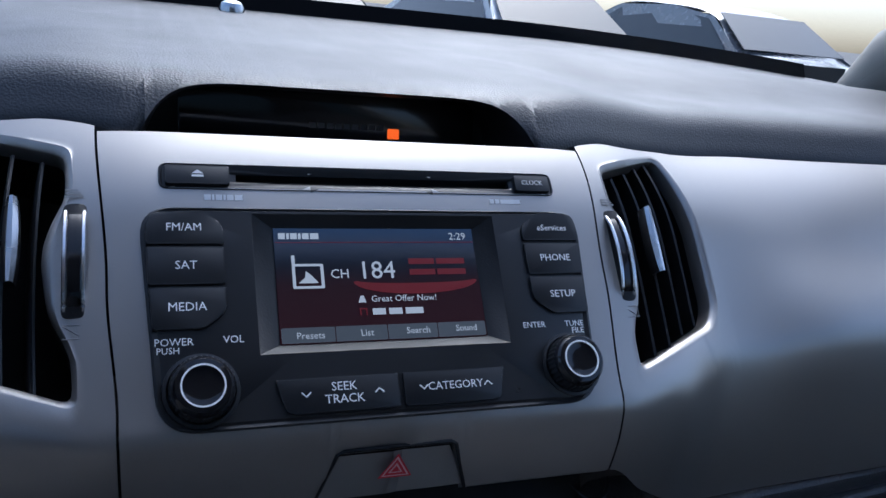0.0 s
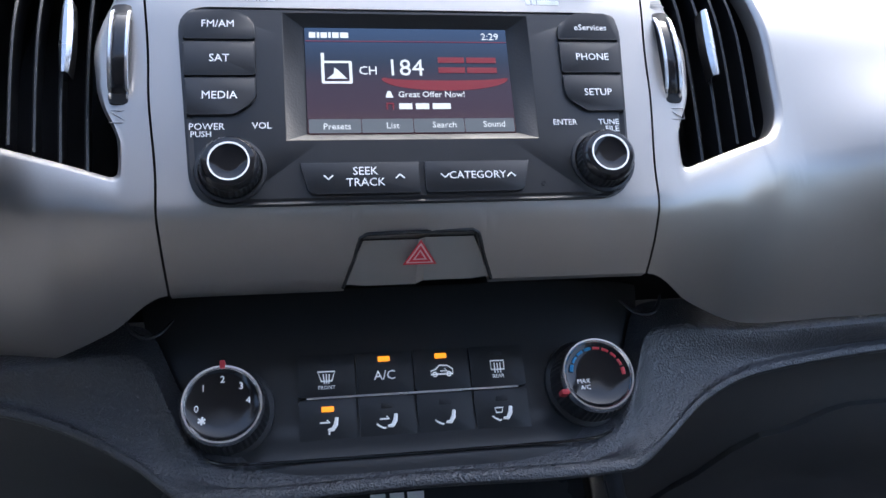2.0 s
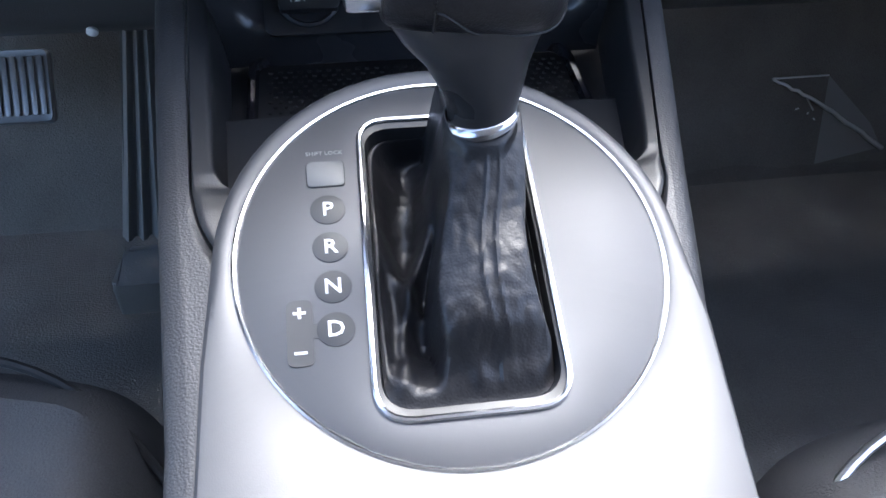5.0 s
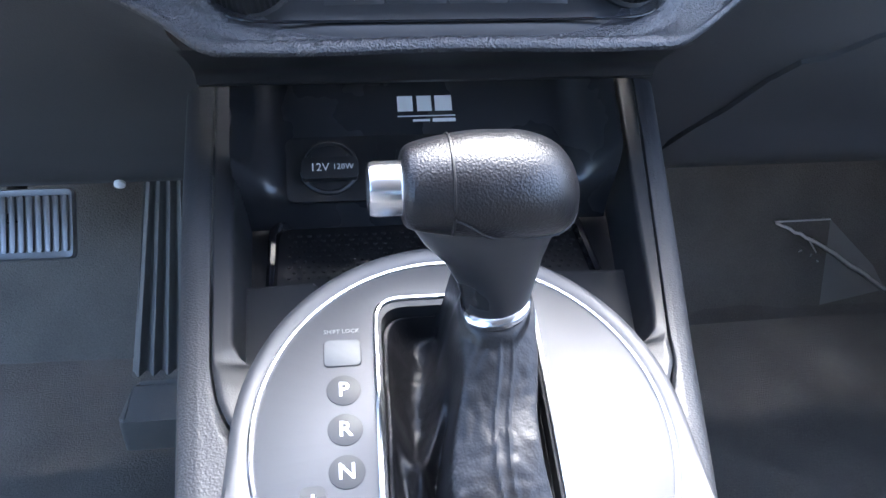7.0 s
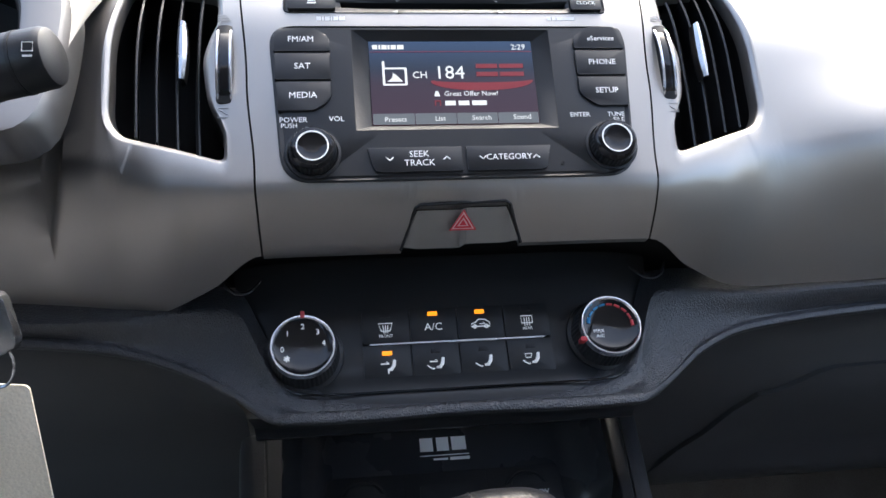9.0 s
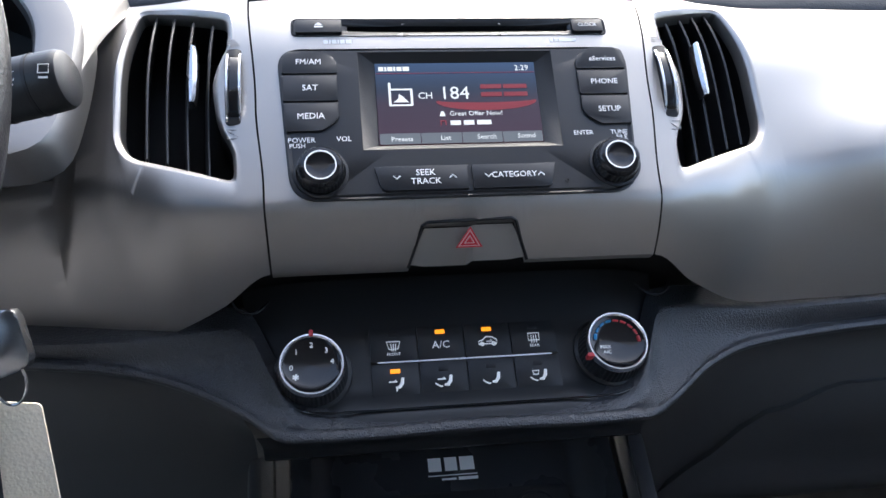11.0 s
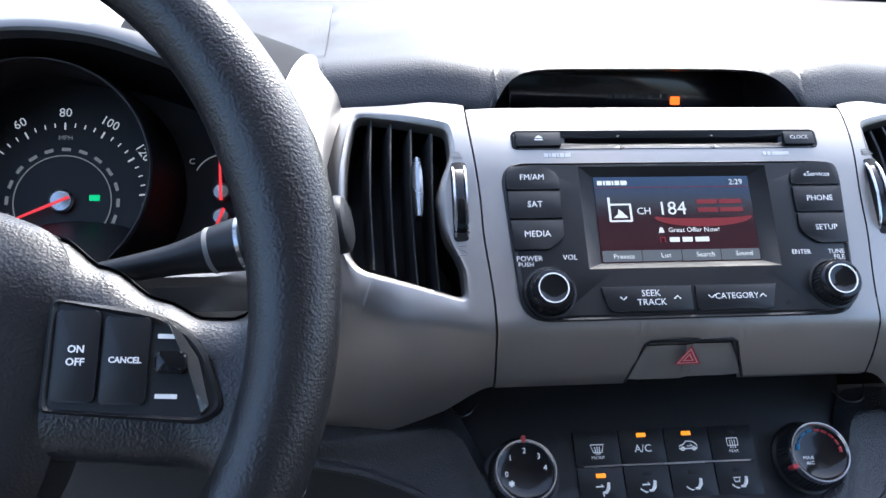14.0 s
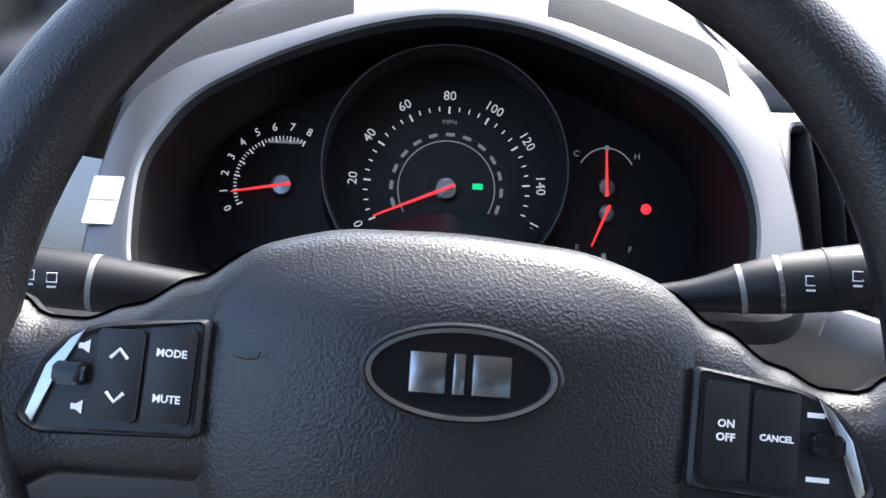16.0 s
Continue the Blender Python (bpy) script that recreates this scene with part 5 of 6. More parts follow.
OUT = rounded([(-0.178, -0.115), (0.180, -0.115), (0.184, -0.060), (0.182, -0.010), (0.158, 0.028), (0.107, 0.058), (0.058, 0.082), (-0.004, 0.0905), (-0.060, 0.0780), (-0.108, 0.055), (-0.152, 0.034), (-0.176, 0.008), (-0.183, -0.030)], 0.025, 5)
CC = (0.0, -0.02)
part("bezel", annulus([(inset(OUT, -0.003, CC), -0.020), (inset(OUT, 0.0005, CC), -0.006), (inset(OUT, 0.004, CC), -0.001), (inset(INN, -0.006, CC), 0.001), (inset(INN, -0.0015, CC), 0.0002), (INN, -0.0015)], BZL, CC, 160), BEZEL, cluster, "satin silver hood rim")
bz = annulus([(INN, -0.0015), (inset(INN, 0.002, CC), -0.006)], BZL, CC, 160)
cone = bmesh.new()
rows = [[], [], []]
for k in range(120):
    a = 2 * math.pi * k / 120
    x, y = loop_at(INN, CC, a)
    p = BZL @ Vector((x, y, -0.0015))
    q = CLU.inverted() @ p
    e = Vector((q.x * 1.06, q.y * 0.92, -0.001))
    for t, row in zip((0, 0.5, 1.0), rows):
        m3 = Vector((q.x + (e.x - q.x) * t, q.y + (e.y - q.y) * t, q.z + (e.z - q.z) * t))
        row.append(cone.verts.new(CLU @ m3))
for a, b in zip(rows, rows[1:]):
    for k in range(120):
        cone.faces.new((a[k], a[(k + 1) % 120], b[(k + 1) % 120], b[k]))
part("inner_cone", join(bz, cone), DEEP, cluster, "black inside of the hood")
part("dial_plate", prism(ellipse(0.20, 0.11, 96), -0.004, 0.0, 0, CLU), DEEP, cluster, "black dial plate")


def hood_top(i, j):
    a = math.pi * (-0.06 + 1.12 * i)
    x, y = loop_at(inset(OUT, 0.001, CC), CC, a)
    p = BZL @ Vector((x, y, -0.006))
    q = Vector((-0.389 + (p.x + 0.389) * (1.10 + 0.20 * max(0.0, math.sin(a)) ** 2), p.y + 0.15, 1.062 + 0.033 * math.sin(a)))
    t = j
    r = p.lerp(q, t)
    return (r.x, r.y, r.z + (0.012 + 0.010 * math.sin(a)) * math.sin(math.pi * t) ** 0.8)


part("flank", sheet(lambda i, j: hood_top(0.13 * i, j), 16, 14), SILVER, cluster, "satin silver flank of the hood")
part("hood", sheet(lambda i, j: hood_top(0.13 + 0.225 * i, j), 24, 14), HOODPAD, cluster, "dark pad on the hood")
part("hood", sheet(lambda i, j: hood_top(0.355 + 0.30 * i, j), 24, 14), SILVER, cluster, "satin silver bridge over the hood")
part("hood", sheet(lambda i, j: hood_top(0.655 + 0.345 * i, j), 32, 14), HOODPAD, cluster, "dark pad on the hood")
part("end_trim", sheet(lambda i, j: (-0.572 - 0.15 * i, 0.012 + 0.05 * i - 0.02 * math.sin(math.pi * j), 1.03 - 0.15 * j), 12, 12, 0.004), SILVER, cluster, "satin silver end of the dash")
part("sticker", prism(rect(-0.1795, -0.0755, -0.1640, -0.0475, 0.001), 0.0006, 0.0014, 0, BZL), WHITE, cluster, "small white label on the rim")
part("sticker_line", bars(BZL, [(-0.1785, -0.0621, -0.1650, -0.0611)], 0.0014), GREY, cluster)


def dial_arc(name, c, r, a0, a1, n, long_every, l0, l1, mat, par, w=0.001):
    g = []
    for i in range(n + 1):
        a = radians(a0 + (a1 - a0) * i / n)
        ln = l0 if i % long_every == 0 else l1
        g.append(stroke(CLU, [(c[0] + r * math.cos(a), c[1] + r * math.sin(a)), (c[0] + (r - ln) * math.cos(a), c[1] + (r - ln) * math.sin(a))], 0.0006, w if i % long_every == 0 else w * 0.7))
    return prints(name, g, mat, par)


def needle(c, ang, length, hub_r, par):
    a = radians(ang)
    nd = part("needle", tube([CLU @ Vector((c[0] - 0.006 * math.cos(a), c[1] - 0.006 * math.sin(a), 0.005)), CLU @ Vector((c[0] + length * math.cos(a), c[1] + length * math.sin(a), 0.005))], [0.0013, 0.0006], 6), NEEDLE, par, "thin red needle")
    part("hub", lathe([(hub_r, 0.001), (hub_r, 0.0035), (hub_r * 0.8, 0.005), (0, 0.0055)], 32, CLU @ Matrix.Translation((c[0], c[1], 0))), SATIN, nd, "round silver hub")


def gauge(name, c, r, h, par, label):
    return part(name, lathe([(r + 0.004, -0.001), (r + 0.003, h), (r, h + 0.001), (r - 0.004, 0.0004)], 72, CLU @ Matrix.Translation((c[0], c[1], 0))), BLACK, par, label)


speedo = part("speedometer", lathe([(0.084, 0.0), (0.080, 0.03), (0.0755, 0.058), (0.0735, 0.060), (0.0725, 0.058), (0.078, 0.02), (0.081, 0.0005)], 80, CLU @ Matrix.Translation((-0.001, 0.006, 0))), DEEP, cluster, "large round speedometer well")
part("speedo_rim", tube([CLU @ Vector((-0.001 + 0.0742 * math.cos(a), 0.006 + 0.0742 * math.sin(a), 0.0602)) for a in [2 * math.pi * i / 90 for i in range(90)]], 0.0005, 6, True), FAINT, speedo, "fine dark chrome rim")
dial_arc("tick", (0, 0), 0.0560, 204, -24, 32, 4, 0.0048, 0.003, DIALINK, speedo, 0.0013)
prints("number", [words(str(20 * k), 0.0062, CLU @ Matrix.Rotation(radians((204 - 28.5 * k) - 90), 4, "Z"), 0, 0.0632, 0.0006) for k in range(0, 9)], DIALINK, speedo)
part("unit", words("MPH", 0.0034, CLU, 0.0005, 0.0452, 0.0006), DIALDIM, speedo, smooth=False)
prints("inner_mark", [bars(CLU @ Matrix.Rotation(radians(a - 90), 4, "Z"), [(-0.003, 0.0358, 0.003, 0.0382)], 0.0006) for a in range(-20, 205, 18)], DIALDIM, speedo)
part("inner_ring", tube([CLU @ Vector((0.0325 * math.cos(a), 0.0325 * math.sin(a), 0.001)) for a in [radians(-30 + 240 * i / 60) for i in range(61)]], 0.0005, 6), DIALDIM, speedo)
needle((0, 0), 203, 0.052, 0.0085, speedo)
part("drive_lamp", prism(rect(0.0175, 0.0005, 0.0245, 0.0045, 0.0005), 0, 0.0006, 0, CLU), GREENLAMP, cluster, "small green lamp")
part("belt_lamp", prism(rect(-0.0225, -0.0245, -0.0095, -0.0215, 0.0005), 0, 0.0006, 0, CLU), material("dim_red", (0, 0, 0), 0.4, emit=(0.7, 0.03, 0.03), power=0.5), cluster, "dim red lamp")
tach = part("rev_counter", lathe([(0.052, 0.0002), (0.051, 0.001), (0.046, 0.001)], 72, CLU @ Matrix.Translation((-0.110, 0.0, -0.0008))), BLACK, cluster, "rev counter")
dial_arc("tick", (-0.110, -0.002), 0.0335, 205, 66, 32, 4, 0.004, 0.0024, DIALINK, tach, 0.0010)
prints("number", [words(str(k), 0.0052, CLU @ Matrix.Translation((-0.110, -0.002, 0)) @ Matrix.Rotation(radians((205 - 139 / 8 * k) - 90), 4, "Z"), 0, 0.0398, 0.0006) for k in range(9)], DIALINK, tach)
part("print", bars(CLU, [(-0.1215, 0.0265, -0.0975, 0.0288)], 0.0006), DIALDIM, tach, smooth=False)
needle((-0.110, -0.002), 190, 0.034, 0.0078, tach)
tgauge = part("temperature_gauge", stroke(CLU, [(0.107 + 0.021 * math.cos(a), 0.007 + 0.021 * math.sin(a) * 1.2) for a in [radians(145 - 110 * i / 20) for i in range(21)]], 0.0006, 0.001), DIALDIM, cluster, "temperature gauge")
part("print", join(words("C", 0.004, CLU, 0.0865, 0.0275, 0.0006), words("H", 0.004, CLU, 0.1275, 0.0270, 0.0006), bars(CLU, [(0.1055, 0.0305, 0.1085, 0.034)], 0.0006)), DIALDIM, tgauge, smooth=False)
needle((0.107, 0.005), 92, 0.025, 0.0062, tgauge)
fgauge = part("fuel_gauge", join(words("E", 0.004, CLU, 0.089, -0.036, 0.0006), words("F", 0.004, CLU, 0.1245, -0.036, 0.0006), bars(CLU, [(0.1055, -0.043, 0.1085, -0.039)], 0.0006)), DIALDIM, cluster, "fuel gauge", smooth=False)
needle((0.107, -0.0125), 248, 0.024, 0.0062, fgauge)
part("alarm_lamp", lathe([(0.0034, 0), (0.0034, 0.0006), (0, 0.0007)], 20, CLU @ Matrix.Translation((0.1345, -0.008, 0))), REDLAMP, cluster, "lit round red lamp")

# ---------------------------------------------------------------- steering wheel
wheel = thing("steering_wheel", "black grained steering wheel with silver oval badge and switch pods", "steering wheel", at=(-0.383, -0.1543, 1.0132))
WR, TR = 0.1735, 0.0170


def build_rim():
    bm = bmesh.new()
    N, S = 120, 24
    rows = []
    for i in range(N):
        a = 2 * math.pi * i / N
        # thicker where thumbs rest, at ten and two
        fat = 1 + 0.13 * sum(math.exp(-((((math.degrees(a) - q + 180) % 360) - 180) / 16) ** 2) for q in (20, 160))
        row = []
        for k in range(S):
            t = 2 * math.pi * k / S
            rr = WR + TR * fat * math.cos(t)
            row.append(bm.verts.new((rr * math.cos(a), rr * math.sin(a), TR * 0.98 * math.sin(t))))
        rows.append(row)
    for i in range(N):
        a, b = rows[i], rows[(i + 1) % N]
        for k in range(S):
            bm.faces.new((a[k], a[(k + 1) % S], b[(k + 1) % S], b[k]))
    return move(bm, WHL)


part("rim", build_rim(), WHEEL, wheel, "thick black grained rim")
HUB = rounded([(-0.055, -0.105), (0.055, -0.105), (0.084, -0.065), (0.0935, -0.02), (0.092, 0.012), (0.080, 0.034), (0.048, 0.045), (0.0, 0.0475), (-0.048, 0.045), (-0.080, 0.034), (-0.092, 0.012), (-0.0935, -0.02), (-0.084, -0.065)], 0.012, 4)
HC = (0.0, -0.02)


def build_hub():
    bm = bmesh.new()
    angs = [2 * math.pi * i / 120 for i in range(120)]
    rows = []
    for k in range(1, 21):
        t = k / 20
        row = []
        for a in angs:
            x, y = loop_at(HUB, HC, a)
            px, py = HC[0] + (x - HC[0]) * t, HC[1] + (y - HC[1]) * t
            up = max(0, (py - 0.005) / 0.043)
            n = 0.012 - 0.013 * (max(0.0, -0.012 - py) / 0.085) ** 2 - 0.010 * (px / 0.09) ** 2 - 0.002 * t ** 3 - 0.020 * up ** 2 - 0.004 * max(0, t - 0.93) * 14
            row.append(bm.verts.new((px, py, n)))
        rows.append(row)
    mid = bm.verts.new((HC[0], HC[1], 0.012))
    n = len(angs)
    for i in range(n):
        bm.faces.new((mid, rows[0][i], rows[0][(i + 1) % n]))
    for a, b in zip(rows, rows[1:]):
        for i in range(n):
            bm.faces.new((a[i], b[i], b[(i + 1) % n], a[(i + 1) % n]))
    last = [bm.verts.new((q.co.x, q.co.y, q.co.z - 0.03)) for q in rows[-1]]
    for i in range(n):
        bm.faces.new((rows[-1][i], last[i], last[(i + 1) % n], rows[-1][(i + 1) % n]))
    return move(bm, WHL)


part("airbag_cover", build_hub(), WHEEL, wheel, "grained black airbag cover")


def spoke(s):
    def f(i, j):
        # from the cover out to the rim; j runs round its section
        u = 0.078 + 0.100 * i
        top = along([(0.078, 0.034), (0.098, 0.022), (0.120, 0.010), (0.138, 0.003), (0.150, 0.003), (0.160, 0.010), (0.178, 0.04)], u)
        low = along([(0.078, -0.052), (0.135, -0.054), (0.160, -0.065), (0.178, -0.10)], u)
        a = 2 * math.pi * j
        c, sn = math.cos(a), math.sin(a)
        v = (top + low) / 2 + (top - low) / 2 * (abs(c) ** 0.55) * (1 if c > 0 else -1)
        n = -0.014 + 0.006 * smoothstep(0.13, 0.175, u) + 0.015 * (abs(sn) ** 0.6) * (1 if sn > 0 else -1)
        if sn > 0:
            n -= 0.010 * max(0, c) ** 2
        return WHL @ Vector((s * u, v, n))
    return sheet(f, 24, 48)


for s in (1, -1):
    part("spoke", spoke(s), WHEEL, wheel, "grained black spoke")
part("lower_spoke", sheet(lambda i, j: WHL @ Vector((-0.056 + 0.112 * i, -0.095 - 0.08 * j, 0.0 - 0.006 * j - 0.02 * (2 * i - 1) ** 2)), 10, 10, 0.01), WHEEL, wheel, "lower spoke")

# oval badge
EM = WHL @ Matrix.Translation((0.004, -0.0035, 0.0115)) @ Matrix.Rotation(radians(1.5), 4, "Z") @ Matrix.Diagonal((0.82, 0.84, 1, 1))
badge = part("badge", annulus([(ellipse(0.0425, 0.0208), -0.002), (ellipse(0.0425, 0.0208), 0.0008), (ellipse(0.0412, 0.0196), 0.0014), (ellipse(0.0404, 0.0190), 0.0008)], EM), BLACK, wheel, "dark rim of the oval badge")
part("badge_ring", annulus([(ellipse(0.0402, 0.0189), 0.0006), (ellipse(0.0396, 0.0184), 0.0028), (ellipse(0.0375, 0.0166), 0.0026), (ellipse(0.0368, 0.0160), 0.0008)], EM), CHROME, badge, "chrome oval ring")
part("badge_field", annulus([(ellipse(0.0370, 0.0162), 0.0010), (ellipse(0.02, 0.008), 0.0012), (ellipse(0.001, 0.001), 0.0012)], EM, (0, 0), 64, True), GLOSS, badge, "gloss black field")
for q in ([(-0.0215, -0.0082), (-0.0065, -0.0082), (-0.0065, 0.0082), (-0.0215, 0.0082)], [(-0.0035, -0.0082), (0.0015, -0.0082), (0.0015, 0.0082), (-0.0035, 0.0082)], [(0.0045, -0.0082), (0.0205, -0.0082), (0.0205, 0.0082), (0.0045, 0.0082)]):
    part("badge_shape", prism(q, 0.0010, 0.0024, 0.0005, EM), SATIN, badge, "plain silver block of the badge")


def switch_pod(s):
    o = rounded([(s * 0.0850, -0.0345), (s * 0.142, -0.0375), (s * 0.150, -0.032), (s * 0.140, -0.008), (s * 0.125, 0.0015), (s * 0.0855, 0.0065)], [0.003, 0.006, 0.006, 0.012, 0.010, 0.003], 5)
    if s > 0:
        keys = [((0.0885, -0.0310, 0.1040, 0.0025), ["ON", "OFF"]), ((0.1055, -0.0315, 0.1220, 0.0005), ["CANCEL"])]
    else:
        keys = [((-0.1050, -0.0310, -0.0885, 0.0025), ["MODE", "", "MUTE"]), ((-0.1230, -0.0315, -0.1065, 0.0005), [])]
    cu, cv = sum(p[0] for p in o) / len(o), sum(p[1] for p in o) / len(o)
    pod = part("switch_pod", annulus([(inset(o, -0.001, (cu, cv)), -0.010), (inset(o, -0.0006, (cu, cv)), 0.0040), (inset(o, 0.0010, (cu, cv)), 0.0055), (inset(o, 0.0026, (cu, cv)), 0.0042)], WHL, (cu, cv), 64, True), BLACK, wheel, "black switch pod")
    for (a, b, c, d), rows in keys:
        k = part("switch", prism(rect(a, b, c, d, 0.002), 0.002, 0.0060, 0.0008, WHL), KEYCAP, pod)
        if rows:
            sp = 0.0046 if len(rows) == 2 else 0.0075
            prints("print", [words(t, 0.0026 if len(t) < 6 else 0.0021, WHL, (a + c) / 2, (b + d) / 2 + ((len(rows) - 1) / 2 - i) * sp * (1 if len(rows) == 2 else 1.05), 0.0062, bold=0.0001) for i, t in enumerate(rows) if t], GLOWPRINT, k)
        elif s < 0:
            for vv, dd in (((b + d) / 2 + 0.0075, 1), ((b + d) / 2 - 0.0075, -1)):
                part("arrow", stroke(WHL, [((a + c) / 2 - 0.003, vv - 0.0016 * dd), ((a + c) / 2, vv + 0.0016 * dd), ((a + c) / 2 + 0.003, vv - 0.0016 * dd)], 0.0062, 0.0013), GLOWPRINT, k)
    u0 = s * 0.1305
    part("toggle", prism(rect(u0 - 0.0055, -0.0200, u0 + 0.0055, -0.0120, 0.002), 0.002, 0.0095, 0.0015, WHL), GLOSS, pod, "black toggle")
    part("silver_edge", prism([(s * x, y) for x, y in ((0.1270, 0.0000), (0.1325, -0.0040), (0.1400, -0.0140), (0.1450, -0.0310), (0.1420, -0.0345), (0.1365, -0.0180), (0.1315, -0.0080))], 0.002, 0.0062, 0.0006, WHL), SATIN, pod, "satin silver edge")
    if s > 0:
        prints("print", [bars(WHL, [q4], 0.0046) for q4 in ((0.1245, -0.0072, 0.1305, -0.0055), (0.1250, -0.0290, 0.1330, -0.0273))], GLOWPRINT, pod)
    else:
        for vv in (-0.0065, -0.0275):
            part("symbol", prism([(-0.1300, vv - 0.001), (-0.1282, vv - 0.001), (-0.1260, vv - 0.0024), (-0.1260, vv + 0.0024), (-0.1282, vv + 0.001), (-0.1300, vv + 0.001)], 0.0046, 0.0048, 0, WHL), GLOWPRINT, pod, smooth=False)


switch_pod(1)
switch_pod(-1)
part("airbag_mark", stroke(WHL, [(-0.0745, -0.0045), (-0.070, -0.0055), (-0.066, -0.0048), (-0.0655, -0.0025)], 0.0095, 0.0007), DEEP, wheel)

# steering column, stalks, key
column = thing("steering_column", "black plastic steering column shroud", "steering column")
part("shroud", sheet(lambda i, j: (-0.378 + (0.062 + 0.012 * j) * math.cos(2 * math.pi * i) * (1.0), -0.105 + 0.21 * j, 0.930 + 0.045 * math.sin(2 * math.pi * i)), 32, 8), BLACK, column, "black shroud")


def stalk(pts, radii, name, label, rings):
    st = thing(name, label, "stalk", "column stalks")
    n = 24
    path = [spline(pts, i / n) for i in range(n + 1)]
    rr = [spline([(r, 0) for r in radii], i / n).x for i in range(n + 1)]
    end = (path[-1] - path[-2]).normalized()
    path += [path[-1] + end * 0.0022, path[-1] + end * 0.0036]
    rr += [rr[-1] * 0.93, rr[-1] * 0.74]
    part("arm", tube(path, rr, 24), BLACK, st, "satin black arm")
    for t, w, m in rings:
        p = spline(pts, t)
        q = spline(pts, min(1, t + 0.02))
        r = spline([(r, 0) for r in radii], t).x
        mm = Matrix.Translation(p) @ (q - p).to_track_quat("Z", "Y").to_matrix().to_4x4()
        part("band", lathe([(r - 0.0005, -w), (r + 0.0003, -w), (r + 0.0003, w), (r - 0.0005, w)], 32, mm), m, st)
    for t in ((0.62, 0.78, 0.93) if rings[0][0] < 0.5 else (0.35, 0.68, 0.74)):
        p = spline(pts, t)
        fm = plane_frame(p, 28)
        r = spline([(r, 0) for r in radii], t).x
        part("mark", join(stroke(fm, [(-0.0022, -0.002), (0.0022, -0.002), (0.0022, 0.002), (-0.0022, 0.002)], r + 0.0003, 0.0007, True), bars(fm, [(-0.002, -0.0045, 0.002, -0.0036)], r)), WHITE, st)
    return st


stalk([(-0.315, -0.060, 0.992), (-0.275, -0.068, 1.002), (-0.245, -0.072, 1.010), (-0.216, -0.0755, 1.0165), (-0.193, -0.078, 1.0215)], [0.006, 0.0075, 0.0125, 0.0142, 0.0138], "wiper_stalk", "black wiper stalk with white markings behind the wheel",
      [(0.42, 0.0012, GREY), (0.55, 0.001, SATIN), (0.72, 0.0008, DEEP), (0.86, 0.0008, DEEP)])
stalk([(-0.445, -0.060, 0.985), (-0.49, -0.064, 0.988), (-0.53, -0.068, 0.994), (-0.57, -0.072, 1.000), (-0.605, -0.076, 1.005)], [0.006, 0.0105, 0.0125, 0.0135, 0.012], "light_stalk", "black light stalk with white markings behind the wheel",
      [(0.60, 0.0012, GREY), (0.78, 0.0009, SATIN)])
key_ob = thing("car_key", "car key in the ignition with its bright bow", "key", at=(-0.245, -0.1, 0.905))
part("bow", prism(rounded([(-0.012, -0.016), (0.012, -0.016), (0.015, 0.012), (-0.015, 0.012)], 0.006), -0.004, 0.004, 0.0015, Matrix.Translation((-0.228, -0.108, 0.908)) @ Matrix.Rotation(radians(75), 4, "X") @ Matrix.Rotation(radians(20), 4, "Z")), SATIN, key_ob, "bright key bow")
part("blade", tube([(-0.228, -0.105, 0.912), (-0.29, -0.04, 0.93)], 0.004, 10), SATIN, key_ob)
tag = thing("key_tag", "cream paper key tag hanging from the ignition key", "tag", at=(-0.233, -0.105, 0.86))
part("card", prism(rounded([(-0.0135, -0.058), (0.0135, -0.062), (0.0125, 0.006), (-0.0095, 0.010)], 0.003), -0.0008, 0.0008, 0.0003, Matrix.Translation((-0.2305, -0.092, 0.862)) @ Matrix.Rotation(radians(84), 4, "X") @ Matrix.Rotation(radians(4), 4, "Z")), CREAM, tag, "cream card")
part("ring", tube([(-0.2285 + 0.0075 * math.cos(a), -0.098, 0.884 + 0.012 * math.sin(a)) for a in [2 * math.pi * i / 24 for i in range(24)]], 0.0008, 6, True), SATIN, tag, "wire ring")

# ---------------------------------------------------------------- footwells, pedals, seats
part("footwell_front", sheet(lambda i, j: (-0.75 + 1.5 * i, 0.28 + 0.22 * j, 0.30 + 0.45 * j), 8, 8), CARPET, dashboard, "carpeted bulkhead")
floor = solo("floor", sheet(lambda i, j: (-0.75 + 1.5 * i, -1.6 + 1.95 * j, 0.30 + 0.004 * math.sin(9 * i) * math.cos(7 * j)), 30, 30, 0.02), CARPET, "black carpeted car floor", "floor", kind="structure")
brake = thing("brake_pedal", "ribbed rubber brake pedal with metal edge", "pedal", "pedals", at=(-0.35, 0.25, 0.52))
BR = plane_frame((-0.353, 0.247, 0.515), 42)
BO = rect(-0.056, -0.033, 0.056, 0.033, 0.006)
part("plate", annulus([(BO, -0.006), (BO, 0.0), (inset(BO, 0.002), 0.002), (inset(BO, 0.007), 0.0015)], BR, (0, 0), 64, True), METAL, brake, "worn metal edge")
for i in range(13):
    part("rib", prism(rect(-0.046 + 0.0077 * i, -0.026, -0.0415 + 0.0077 * i, 0.026, 0.001), 0.001, 0.005, 0.001, BR), METAL, brake)
part("arm", tube([BR @ Vector((0, 0, -0.004)), (-0.353, 0.33, 0.56), (-0.353, 0.36, 0.72)], 0.009, 10), DEEP, brake)
acc = thing("accelerator_pedal", "long ribbed black accelerator pedal beside the console", "pedal", "pedals", at=(-0.21, 0.19, 0.45))


